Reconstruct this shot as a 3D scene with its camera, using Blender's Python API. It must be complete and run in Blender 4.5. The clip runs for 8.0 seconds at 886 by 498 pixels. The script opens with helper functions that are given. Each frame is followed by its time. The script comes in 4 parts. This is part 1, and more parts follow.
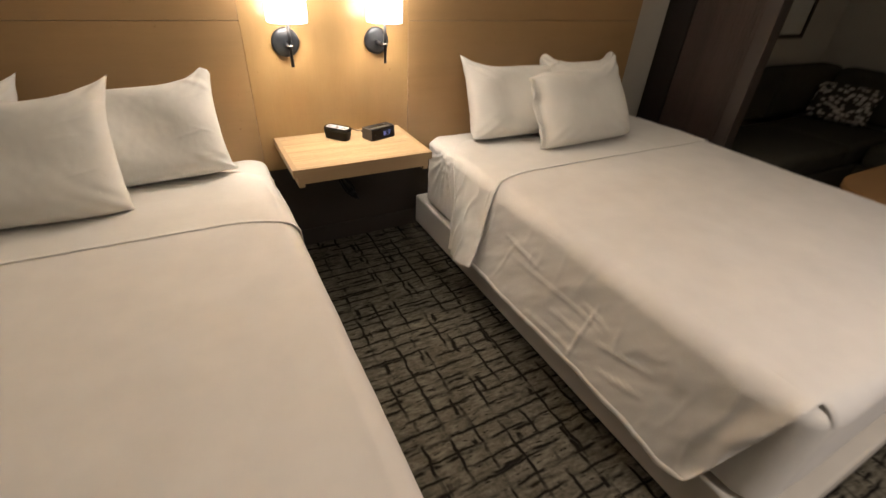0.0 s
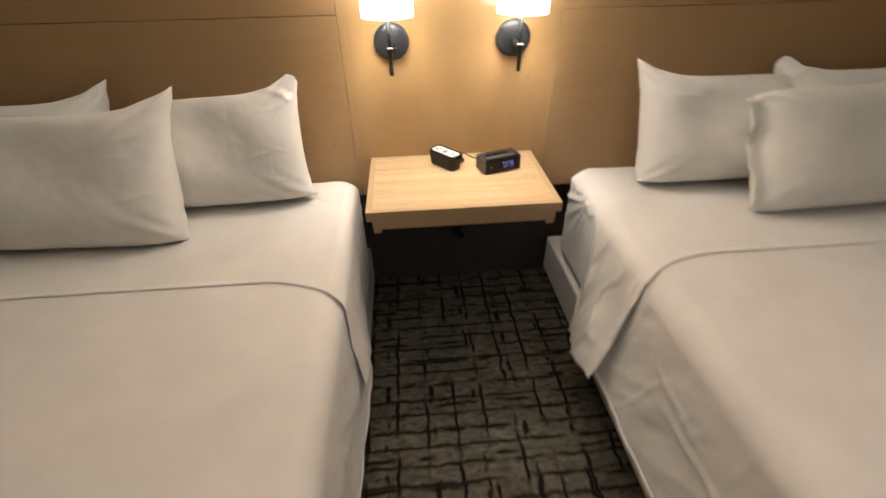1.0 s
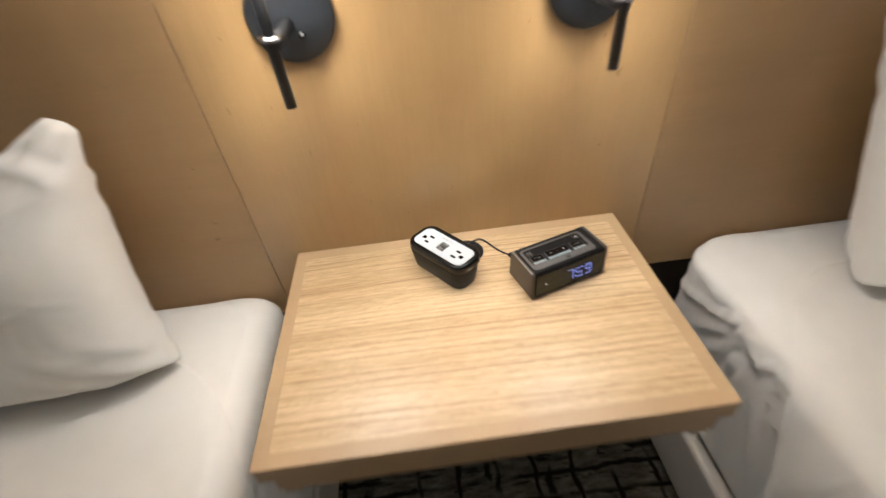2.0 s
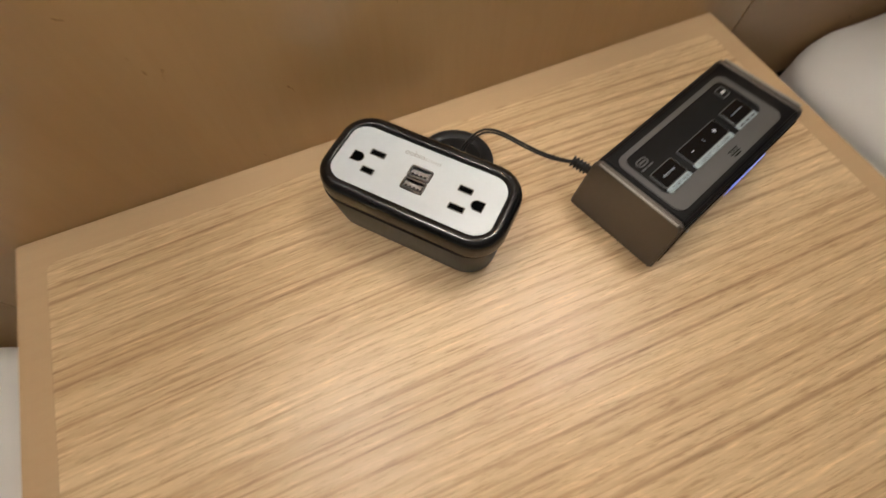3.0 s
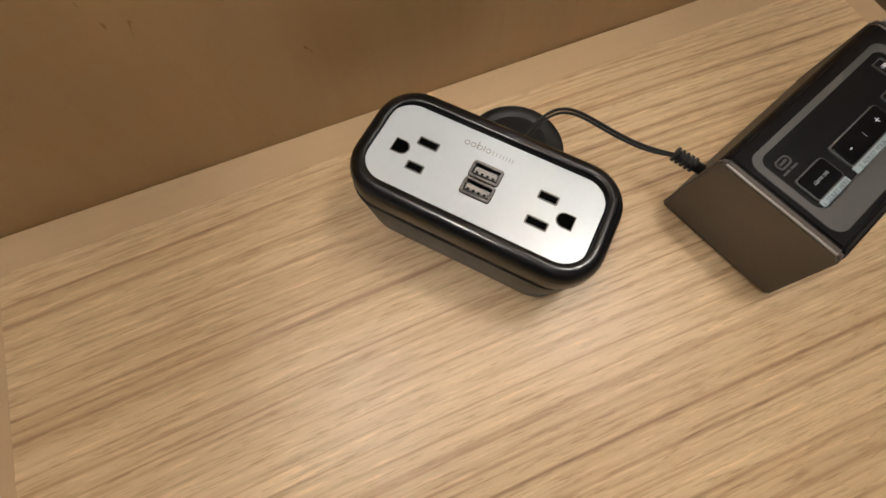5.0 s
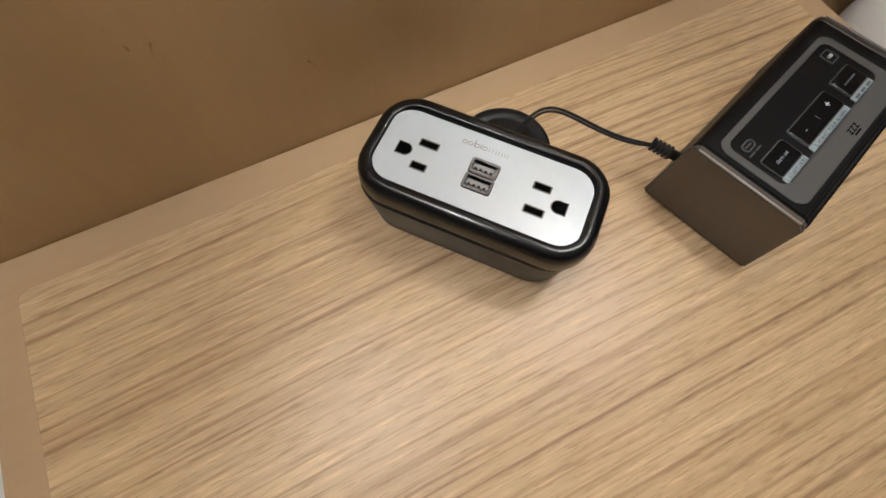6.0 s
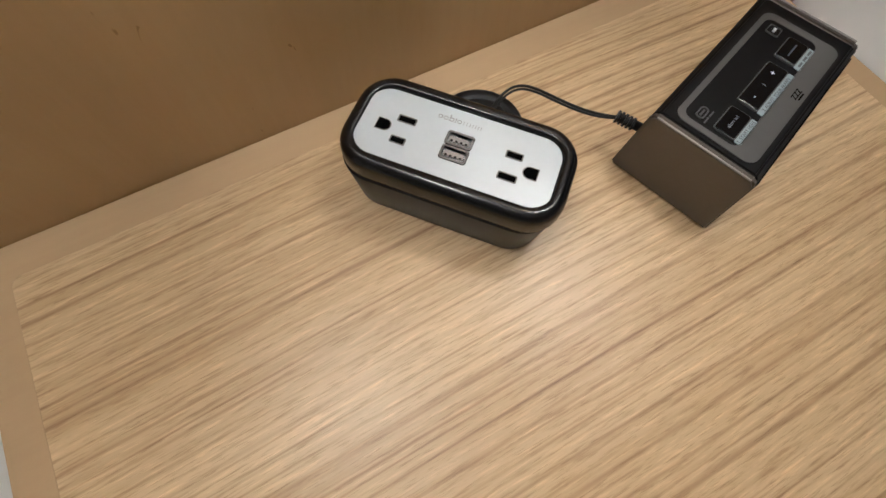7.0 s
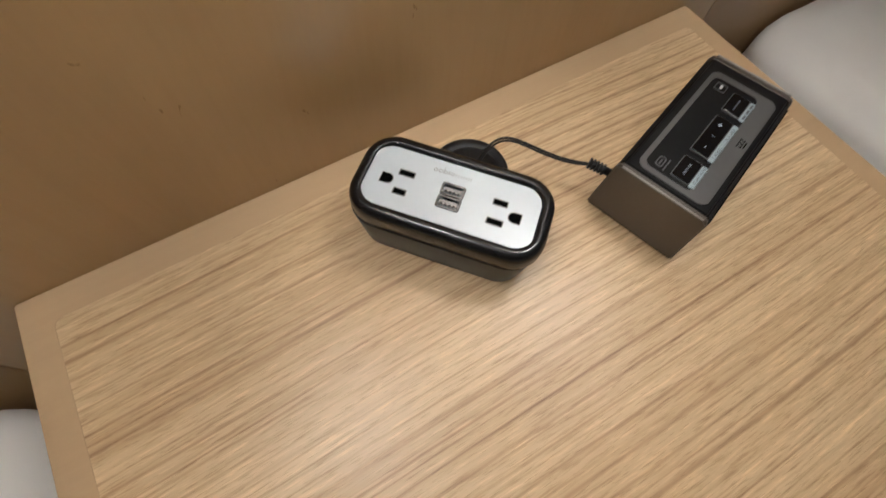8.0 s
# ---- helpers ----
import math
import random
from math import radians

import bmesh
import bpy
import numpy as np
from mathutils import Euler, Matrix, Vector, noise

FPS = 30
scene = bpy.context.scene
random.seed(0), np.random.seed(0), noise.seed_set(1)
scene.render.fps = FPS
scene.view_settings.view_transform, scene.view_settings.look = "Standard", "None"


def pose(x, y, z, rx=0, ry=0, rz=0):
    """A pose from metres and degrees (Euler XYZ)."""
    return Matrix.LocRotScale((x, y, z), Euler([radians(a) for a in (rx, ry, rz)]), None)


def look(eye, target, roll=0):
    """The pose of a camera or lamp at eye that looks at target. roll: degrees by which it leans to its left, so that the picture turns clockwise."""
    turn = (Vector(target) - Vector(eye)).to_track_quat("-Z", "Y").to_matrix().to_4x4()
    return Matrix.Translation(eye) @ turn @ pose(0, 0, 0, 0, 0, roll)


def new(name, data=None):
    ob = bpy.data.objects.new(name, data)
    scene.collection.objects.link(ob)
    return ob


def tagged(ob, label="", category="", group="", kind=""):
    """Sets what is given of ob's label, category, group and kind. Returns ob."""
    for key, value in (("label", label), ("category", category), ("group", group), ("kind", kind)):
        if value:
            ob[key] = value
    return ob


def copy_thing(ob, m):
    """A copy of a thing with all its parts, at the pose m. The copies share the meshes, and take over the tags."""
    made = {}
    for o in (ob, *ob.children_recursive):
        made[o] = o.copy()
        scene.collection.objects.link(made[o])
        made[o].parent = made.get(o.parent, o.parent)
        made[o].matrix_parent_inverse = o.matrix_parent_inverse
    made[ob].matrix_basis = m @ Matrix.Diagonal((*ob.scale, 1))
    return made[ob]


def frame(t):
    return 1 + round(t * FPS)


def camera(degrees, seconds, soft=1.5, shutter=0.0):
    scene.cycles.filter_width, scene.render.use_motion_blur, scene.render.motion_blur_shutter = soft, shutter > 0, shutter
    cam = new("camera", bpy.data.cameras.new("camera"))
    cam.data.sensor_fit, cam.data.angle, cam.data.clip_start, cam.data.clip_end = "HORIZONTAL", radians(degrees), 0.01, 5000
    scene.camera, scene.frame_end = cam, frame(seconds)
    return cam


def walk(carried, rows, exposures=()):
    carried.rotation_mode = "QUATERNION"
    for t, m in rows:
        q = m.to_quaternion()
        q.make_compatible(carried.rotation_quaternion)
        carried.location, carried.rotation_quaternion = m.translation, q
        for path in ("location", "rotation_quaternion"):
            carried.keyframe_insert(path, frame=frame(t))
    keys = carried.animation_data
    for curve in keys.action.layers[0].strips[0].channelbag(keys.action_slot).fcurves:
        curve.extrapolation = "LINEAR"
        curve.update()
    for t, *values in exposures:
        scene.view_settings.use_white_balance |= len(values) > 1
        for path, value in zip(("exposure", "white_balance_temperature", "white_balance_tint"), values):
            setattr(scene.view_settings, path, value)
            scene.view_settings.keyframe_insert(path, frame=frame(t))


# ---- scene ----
cam = camera(90.9, 8.0, 1.5, 0.4)
PATH = [
    (0, (-0.55, -2.048, 1.344), (0.278, -0.591, 0.251), 3.5),
    (0.2, (-0.450, -1.956, 1.348), (0.295, -0.498, 0.200), -0.2),
    (0.3, (-0.384, -1.931, 1.313), (0.306, -0.433, 0.182), -0.7),
    (0.5, (-0.271, -1.839, 1.322), (0.291, -0.311, 0.16), 3.1),
    (0.7, (-0.195, -1.734, 1.332), (0.231, -0.147, 0.192), 3.9),
    (0.8, (-0.171, -1.667, 1.317), (0.151, -0.057, 0.174), 1.8),
    (1, (-0.158, -1.537, 1.32), (-0.034, 0.079, 0.148), -1.0),
    (1.2, (-0.139, -1.363, 1.305), (-0.041, 0.287, 0.18), -0.1),
    (1.5, (-0.096, -1.091, 1.279), (0.055, 0.558, 0.157), -4.6),
    (1.7, (-0.07, -0.915, 1.229), (0.094, 0.691, 0.048), -5.0),
    (1.8, (-0.055, -0.82, 1.214), (0.047, 0.749, -0.022), -6.4),
    (2, (-0.053, -0.647, 1.165), (0.001, 0.871, -0.136), -6.1),
    (2.2, (-0.075, -0.508, 1.094), (0.035, 0.907, -0.315), -4.6),
    (3.3, (-0.085, -0.209, 0.893), (0.267, 0.48, -0.951), 0.5),
    (3.5, (-0.092, -0.193, 0.879), (0.245, 0.559, -0.944), -1.2),
    (4, (-0.103, -0.181, 0.862), (0.169, 0.498, -1.0), 0.5),
    (4.5, (-0.09, -0.181, 0.865), (0.168, 0.457, -1.013), 0.6),
    (5, (-0.089, -0.177, 0.874), (0.192, 0.448, -1.004), 1.2),
    (5.2, (-0.092, -0.176, 0.88), (0.185, 0.419, -1.009), 1.3),
    (6.3, (-0.106, -0.187, 0.892), (0.283, 0.448, -0.965), 3.9),
    (6.5, (-0.104, -0.186, 0.898), (0.284, 0.423, -0.967), 4.5),
    (7, (-0.113, -0.206, 0.892), (0.311, 0.406, -0.965), 5.4),
    (7.5, (-0.124, -0.205, 0.899), (0.331, 0.416, -0.948), 6.0),
    (8, (-0.118, -0.207, 0.928), (0.374, 0.459, -0.893), 5.7),
]
EXPOSURES = [(0.0, 0.94, 6170, 13), (0.5, 0.84, 6130, 13), (1.0, 0.78, 5950, 12), (1.5, 0.62, 5850, 11), (2.1, 0.36, 5450, 10), (3.3, -0.48, 5900, 12), (5.0, -0.52, 5700, 12), (6.5, -0.48, 5380, 11), (8.0, -0.45, 5380, 11)]
walk(cam, [(t, look(eye, target, roll)) for t, eye, target, roll in PATH], EXPOSURES)

# ---------------------------------------------------------------- light
world = bpy.data.worlds.new("world")
world.use_nodes = True
world.node_tree.nodes["Background"].inputs[0].default_value = (0.5, 0.6, 0.8, 1)
world.node_tree.nodes["Background"].inputs[1].default_value = 0.02
scene.world = world


def lamp(name, kind, energy, colour, m, size=0.1):
    data = bpy.data.lights.new(name, kind)
    data.energy, data.color = energy, colour
    if kind == "AREA":
        data.shape, data.size, data.spread = "DISK", size, radians(122)
    else:
        data.shadow_soft_size = size
    ob = new(name, data)
    ob.matrix_world = m
    return ob


WARM = (1.0, 0.875, 0.71)
for sx in (-0.198, 0.198):
    lamp("sconce_bulb", "POINT", 4.3, WARM, pose(sx, -0.12, 1.262), 0.028)
    # second light added in each shade, filling the room off the ceiling
    lamp("sconce_bounce_fill", "POINT", 60.0, WARM, pose(sx, -0.12, 1.298), 0.010)
# assumed fill lamp at the ceiling near the foot of the beds, unseen
lamp("assumed_ceiling_fill", "AREA", 13.0, (1.0, 0.86, 0.72), pose(0.85, -3.2, 2.44), 0.5)


# ---------------------------------------------------------------- materials
def material(name, rough=0.5, metal=0.0, base=(0.5, 0.5, 0.5), spec=0.5):
    mat = bpy.data.materials.new(name)
    mat.use_nodes = True
    b = mat.node_tree.nodes["Principled BSDF"]
    b.inputs["Base Color"].default_value = (*base, 1)
    b.inputs["Roughness"].default_value = rough
    b.inputs["Metallic"].default_value = metal
    b.inputs["Specular IOR Level"].default_value = spec
    return mat, mat.node_tree.nodes, mat.node_tree.links, b


def coords(nodes, links, scale=(1, 1, 1), rot=(0, 0, 0)):
    tc, mp = nodes.new("ShaderNodeTexCoord"), nodes.new("ShaderNodeMapping")
    mp.inputs["Scale"].default_value = scale
    mp.inputs["Rotation"].default_value = [radians(a) for a in rot]
    links.new(tc.outputs["Object"], mp.inputs["Vector"])
    return mp.outputs["Vector"]


def noise_tex(nodes, links, vec, scale, detail=4, rough=0.55, dist=0.0):
    n = nodes.new("ShaderNodeTexNoise")
    n.inputs["Scale"].default_value, n.inputs["Detail"].default_value = scale, detail
    n.inputs["Roughness"].default_value, n.inputs["Distortion"].default_value = rough, dist
    links.new(vec, n.inputs["Vector"])
    return n.outputs["Fac"]


def ramp(nodes, links, fac, stops):
    r = nodes.new("ShaderNodeValToRGB")
    e = r.color_ramp.elements
    while len(e) < len(stops):
        e.new(0.5)
    for el, (p, c) in zip(e, stops):
        el.position, el.color = p, (*c, 1)
    links.new(fac, r.inputs["Fac"])
    return r.outputs["Color"]


def mix(nodes, links, a, b, fac=0.5, mode="MIX"):
    m = nodes.new("ShaderNodeMix")
    m.data_type, m.blend_type = "RGBA", mode
    for sock, val in ((m.inputs["Factor"], fac), (m.inputs[6], a), (m.inputs[7], b)):
        if isinstance(val, (int, float)):
            sock.default_value = val
        elif isinstance(val, tuple):
            sock.default_value = (*val, 1)
        else:
            links.new(val, sock)
    return m.outputs[2]


def calc(nodes, links, op, a, b=0.0):
    m = nodes.new("ShaderNodeMath")
    m.operation = op
    for sock, val in ((m.inputs[0], a), (m.inputs[1], b)):
        if isinstance(val, (int, float)):
            sock.default_value = val
        else:
            links.new(val, sock)
    return m.outputs[0]


def bump(nodes, links, b, height, strength=0.2, dist=0.001):
    n = nodes.new("ShaderNodeBump")
    n.inputs["Strength"].default_value, n.inputs["Distance"].default_value = strength, dist
    links.new(height, n.inputs["Height"])
    links.new(n.outputs["Normal"], b.inputs["Normal"])


def plain(name, base, rough=0.5, metal=0.0, grain=0.08, scale=60.0, relief=0.1, spec=0.5):
    """A nearly even surface with faint mottling and relief."""
    mat, n, l, b = material(name, rough, metal, base, spec)
    v = coords(n, l)
    f = noise_tex(n, l, v, scale)
    g = noise_tex(n, l, v, scale * 0.07)
    fg = calc(n, l, "ADD", calc(n, l, "MULTIPLY", f, 0.5), calc(n, l, "MULTIPLY", g, 0.5))
    lo, hi = tuple(c * (1 - grain) for c in base), tuple(min(1, c * (1 + grain)) for c in base)
    l.new(ramp(n, l, fg, [(0.3, lo), (0.7, hi)]), b.inputs["Base Color"])
    rr = calc(n, l, "ADD", rough - 0.06, calc(n, l, "MULTIPLY", g, 0.12))
    l.new(rr, b.inputs["Roughness"])
    bump(n, l, b, f, relief, 0.0005)
    return mat


def oak_top():
    """Straight-grained pale oak laminate, grain along x."""
    mat, n, l, b = material("oak_laminate", 0.42, spec=0.62)
    v = coords(n, l, (1, 1, 1), (0, 0, 0))
    warp = noise_tex(n, l, coords(n, l, (1.2, 1.6, 1)), 1.0, 1)
    off = n.new("ShaderNodeCombineXYZ")
    l.new(calc(n, l, "MULTIPLY", warp, 0.055), off.inputs[1])
    add = n.new("ShaderNodeVectorMath")
    l.new(v, add.inputs[0]), l.new(off.outputs[0], add.inputs[1])

    def streak(sx, sy, detail):
        mp = n.new("ShaderNodeMapping")
        mp.inputs["Scale"].default_value = (sx, sy, 1)
        l.new(add.outputs[0], mp.inputs["Vector"])
        return noise_tex(n, l, mp.outputs["Vector"], 1.0, detail, 0.6)

    broad, mid, fine, pore = streak(0.7, 22, 2), streak(2.6, 140, 3), streak(42, 560, 3), streak(80, 1200, 2)
    base = ramp(n, l, broad, [(0.30, (0.520, 0.370, 0.198)), (0.50, (0.582, 0.424, 0.238)), (0.70, (0.640, 0.478, 0.280))])
    m1 = ramp(n, l, mid, [(0.30, (0.74, 0.67, 0.60)), (0.47, (1, 1, 1)), (0.70, (1.10, 1.10, 1.10))])
    m2 = ramp(n, l, fine, [(0.28, (0.62, 0.54, 0.46)), (0.46, (1, 1, 1)), (0.55, (1, 1, 1)), (0.72, (1.34, 1.35, 1.36))])
    m3 = ramp(n, l, pore, [(0.30, (0.66, 0.60, 0.55)), (0.42, (1, 1, 1))])
    # long thin growth lines about a centimetre apart, each fading in and out along its length
    sep = n.new("ShaderNodeSeparateXYZ")
    l.new(add.outputs[0], sep.inputs[0])
    lines = (1, 1, 1)
    for pitch, wide, wander, fade in ((0.0125, 0.085, 0.014, (4, 75)), (0.0078, 0.075, 0.018, (6, 120)), (0.0310, 0.050, 0.022, (2.5, 40))):
        y = calc(n, l, "ADD", sep.outputs[1], calc(n, l, "MULTIPLY", streak(0.8, 18, 2), wander))
        d = calc(n, l, "ABSOLUTE", calc(n, l, "SUBTRACT", calc(n, l, "FRACT", calc(n, l, "DIVIDE", y, pitch)), 0.5))
        dark = ramp(n, l, d, [(wide * 0.15, (0.50, 0.38, 0.29)), (wide * 1.5, (1, 1, 1))])
        gate = ramp(n, l, streak(*fade, 2), [(0.38, (0, 0, 0)), (0.68, (1, 1, 1))])
        lines = mix(n, l, lines, mix(n, l, (1, 1, 1), dark, gate), 1.0, "MULTIPLY")
    c = mix(n, l, base, lines, 0.74, "MULTIPLY")
    c = mix(n, l, c, m1, 0.62, "MULTIPLY")
    c = mix(n, l, c, m2, 0.78, "MULTIPLY")
    c = mix(n, l, c, m3, 0.75, "MULTIPLY")
    l.new(c, b.inputs["Base Color"])
    l.new(calc(n, l, "ADD", 0.33, calc(n, l, "MULTIPLY", mid, 0.16)), b.inputs["Roughness"])
    bump(n, l, b, calc(n, l, "ADD", calc(n, l, "ADD", fine, mid), pore), 0.22, 0.0004)
    return mat


def maple(name, base, along="z", depth=0.10, rough=0.40, spec=0.5):
    """Fine, even veneer; grain runs along one axis."""
    mat, n, l, b = material(name, 0.45)
    s = {"z": (9, 9, 0.8), "x": (0.8, 9, 9)}[along]
    broad = noise_tex(n, l, coords(n, l, s), 1.0, 3)
    fine = noise_tex(n, l, coords(n, l, tuple(k * 22 for k in s)), 1.0, 3)
    blotch = noise_tex(n, l, coords(n, l), 3.5, 3)
    lo, hi = tuple(c * (1 - depth) for c in base), tuple(c * (1 + depth) for c in base)
    c = ramp(n, l, broad, [(0.32, lo), (0.68, hi)])
    c = mix(n, l, c, ramp(n, l, fine, [(0.3, (0.95, 0.94, 0.93)), (0.6, (1.01, 1.01, 1.01))]), 0.5, "MULTIPLY")
    c = mix(n, l, c, ramp(n, l, blotch, [(0.3, (0.92, 0.91, 0.9)), (0.65, (1.03, 1.03, 1.03))]), 0.8, "MULTIPLY")
    if name.startswith("maple"):
        nick = noise_tex(n, l, coords(n, l, (22, 22, 11)), 4.0, 2, 0.5, 1.0)
        c = mix(n, l, c, ramp(n, l, nick, [(0.235, (0.45, 0.40, 0.36)), (0.255, (1, 1, 1))]), 0.55, "MULTIPLY")
    l.new(c, b.inputs["Base Color"])
    l.new(calc(n, l, "ADD", rough, calc(n, l, "MULTIPLY", blotch, 0.08)), b.inputs["Roughness"])
    b.inputs["Specular IOR Level"].default_value = spec
    bump(n, l, b, fine, 0.05, 0.0004)
    return mat


def linen(name, base=(0.80, 0.785, 0.76)):
    mat, n, l, b = material(name, 0.85, 0.0, base, 0.2)
    b.inputs["Sheen Weight"].default_value = 0.15
    v = coords(n, l)
    soft = noise_tex(n, l, v, 7.0, 4)
    crumple = noise_tex(n, l, v, 28.0, 4, 0.6, 0.6)
    weave = noise_tex(n, l, coords(n, l, (900, 900, 900)), 1.0, 1)
    c = ramp(n, l, soft, [(0.3, tuple(k * 0.95 for k in base)), (0.7, tuple(min(1, k * 1.03) for k in base))])
    l.new(c, b.inputs["Base Color"])
    h = calc(n, l, "ADD", calc(n, l, "MULTIPLY", crumple, 0.7), calc(n, l, "MULTIPLY", weave, 0.12))
    bump(n, l, b, h, 0.22, 0.002)
    return mat


def carpet_mat():
    """Olive-grey loop carpet with a broken black crosshatch."""
    mat, n, l, b = material("carpet", 0.95, 0.0, (0.05, 0.045, 0.035), 0.1)
    v = coords(n, l)
    w = n.new("ShaderNodeTexNoise")
    w.inputs["Scale"].default_value, w.inputs["Detail"].default_value = 17.0, 5
    l.new(v, w.inputs["Vector"])
    sub, mul, add = n.new("ShaderNodeVectorMath"), n.new("ShaderNodeVectorMath"), n.new("ShaderNodeVectorMath")
    sub.operation, mul.operation = "SUBTRACT", "MULTIPLY"
    sub.inputs[1].default_value, mul.inputs[1].default_value = (0.5, 0.5, 0.5), (0.030, 0.024, 0)
    l.new(w.outputs["Color"], sub.inputs[0]), l.new(sub.outputs[0], mul.inputs[0])
    l.new(v, add.inputs[0]), l.new(mul.outputs[0], add.inputs[1])

    sep = n.new("ShaderNodeSeparateXYZ")
    l.new(add.outputs[0], sep.inputs[0])

    def stripes(axis, pitch, width, gate_scale, gate_size, lo, hi, shift):
        """Thin broken stripes across one axis: 1 on a stripe."""
        p = calc(n, l, "FRACT", calc(n, l, "ADD", calc(n, l, "DIVIDE", sep.outputs[axis], pitch), shift))
        d = calc(n, l, "ABSOLUTE", calc(n, l, "SUBTRACT", p, 0.5))
        half = width / pitch / 2
        on = ramp(n, l, d, [(half * 0.6, (1, 1, 1)), (half * 1.5, (0, 0, 0))])
        g = ramp(n, l, noise_tex(n, l, coords(n, l, gate_scale), gate_size, 2), [(lo, (0, 0, 0)), (hi, (1, 1, 1))])
        return mix(n, l, on, g, 1.0, "MULTIPLY")

    marks = stripes(0, 0.097, 0.011, (1, 0.55, 1), 11.0, 0.40, 0.52, 0.1)
    for other in (stripes(0, 0.151, 0.016, (1, 0.8, 1), 14.0, 0.50, 0.58, 0.4), stripes(1, 0.058, 0.010, (0.55, 1.2, 1), 11.0, 0.38, 0.50, 0.0),
                  stripes(1, 0.093, 0.013, (0.6, 1.4, 1), 13.0, 0.48, 0.57, 0.3),
                  stripes(1, 0.0193, 0.0045, (0.9, 1.8, 1), 22.0, 0.56, 0.63, 0.7)):
        marks = mix(n, l, marks, other, 1.0, "LIGHTEN")
    inv = n.new("ShaderNodeInvert")
    l.new(marks, inv.inputs["Color"])
    lines = inv.outputs["Color"]
    streaks = noise_tex(n, l, coords(n, l, (22, 75, 1)), 1.0, 5, 0.7)
    tufts = noise_tex(n, l, coords(n, l, (330, 330, 330)), 1.0, 2)
    patch = noise_tex(n, l, v, 5.0, 2)
    ground = ramp(n, l, streaks, [(0.30, (0.050, 0.044, 0.032)), (0.46, (0.112, 0.101, 0.075)), (0.68, (0.215, 0.196, 0.150))])
    ground = mix(n, l, ground, ramp(n, l, patch, [(0.3, (0.75, 0.75, 0.75)), (0.7, (1.1, 1.1, 1.1))]), 0.8, "MULTIPLY")
    c = mix(n, l, (0.012, 0.010, 0.008), ground, lines)
    c = mix(n, l, c, ramp(n, l, tufts, [(0.3, (0.6, 0.6, 0.6)), (0.65, (1.15, 1.15, 1.15))]), 0.8, "MULTIPLY")
    l.new(c, b.inputs["Base Color"])
    bump(n, l, b, tufts, 0.8, 0.004)
    return mat


def glow(name, colour, strength):
    mat, n, l, b = material(name, 0.6, 0.0, (0.8, 0.78, 0.72))
    b.inputs["Emission Color"].default_value = (*colour, 1)
    b.inputs["Emission Strength"].default_value = strength
    return mat


OAK = oak_top()
OAK_EDGE = maple("oak_edge_band", (0.470, 0.330, 0.184), "x", 0.03)
PANEL = maple("maple_veneer", (0.425, 0.268, 0.116), "z", 0.05, 0.20, 0.8)
PANEL_WIDE = maple("maple_veneer_side", (0.385, 0.242, 0.109), "x", 0.06, 0.36)
GROOVE = plain("groove_shadow_gap", (0.24, 0.14, 0.065), 0.7)
SHEET = linen("white_cotton_sheet", (0.82, 0.795, 0.755))
DUVET = linen("white_duvet_cover", (0.79, 0.765, 0.735))
PILLOW = linen("white_pillowcase", (0.83, 0.81, 0.765))
TICKING = linen("box_spring_fabric", (0.54, 0.505, 0.45))
CARPET = carpet_mat()
PAINT = plain("wall_paint", (0.60, 0.57, 0.51), 0.85, 0, 0.04, 90, 0.15)
# dark brown holding the shade under headboard and nightstand in its colour
SHADED_LOW_WALL = plain("shaded_low_wall", (0.055, 0.045, 0.036), 0.7, 0, 0.1, 90, 0.15)
# ceiling stays out of view; its grey is lowered to curb bounced light
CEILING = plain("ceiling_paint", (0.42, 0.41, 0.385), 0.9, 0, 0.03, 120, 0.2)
GUNMETAL = plain("gunmetal", (0.036, 0.039, 0.045), 0.36, 0.6, 0.06, 160, 0.04)
BLACK_METAL = plain("black_metal", (0.012, 0.012, 0.013), 0.38, 0.4, 0.08, 200, 0.04)
CHROME = plain("chrome", (0.34, 0.34, 0.35), 0.22, 1.0, 0.03, 200, 0.02)
SHADE = glow("lit_lamp_shade", (1.0, 0.90, 0.77), 6.0)
BLACK_SATIN = plain("satin_black_plastic", (0.005, 0.005, 0.0055), 0.24, 0.0, 0.04, 120, 0.006, 0.45)
BLACK_SIDE = plain("dark_grey_plastic", (0.011, 0.0105, 0.010), 0.36, 0.0, 0.1, 260, 0.03, 0.2)
SLOT_RIM = plain("slot_edge_grey", (0.13, 0.135, 0.125), 0.5, 0.0, 0.05, 300, 0.02)
HOLE = plain("socket_cavity", (0.0015, 0.0015, 0.0015), 0.9, 0.0, 0.05, 200, 0.0, 0.02)
SILVER = plain("brushed_silver_plate", (0.60, 0.65, 0.69), 0.34, 0.2, 0.03, 300, 0.03)
STEEL = plain("usb_steel", (0.22, 0.215, 0.21), 0.28, 0.8, 0.05, 300, 0.02)
ANODISED = plain("bronze_grey_anodised", (0.120, 0.104, 0.090), 0.40, 0.55, 0.05, 400, 0.03)
# paler anodised tone that puts the bevel's highlight into colour
EDGE_GLINT = plain("edge_glint_metal", (0.36, 0.345, 0.325), 0.38, 0.6, 0.04, 300, 0.02)
CLOCK_TOP = plain("clock_top_plastic", (0.005, 0.005, 0.0055), 0.42, 0.0, 0.08, 300, 0.05, 0.18)
GREY_PRINT = plain("grey_print", (0.080, 0.078, 0.076), 0.5, 0.0, 0.05, 300, 0.02)
GLOSS = plain("gloss_black", (0.006, 0.006, 0.007), 0.12, 0.0, 0.1, 200, 0.01, 0.3)
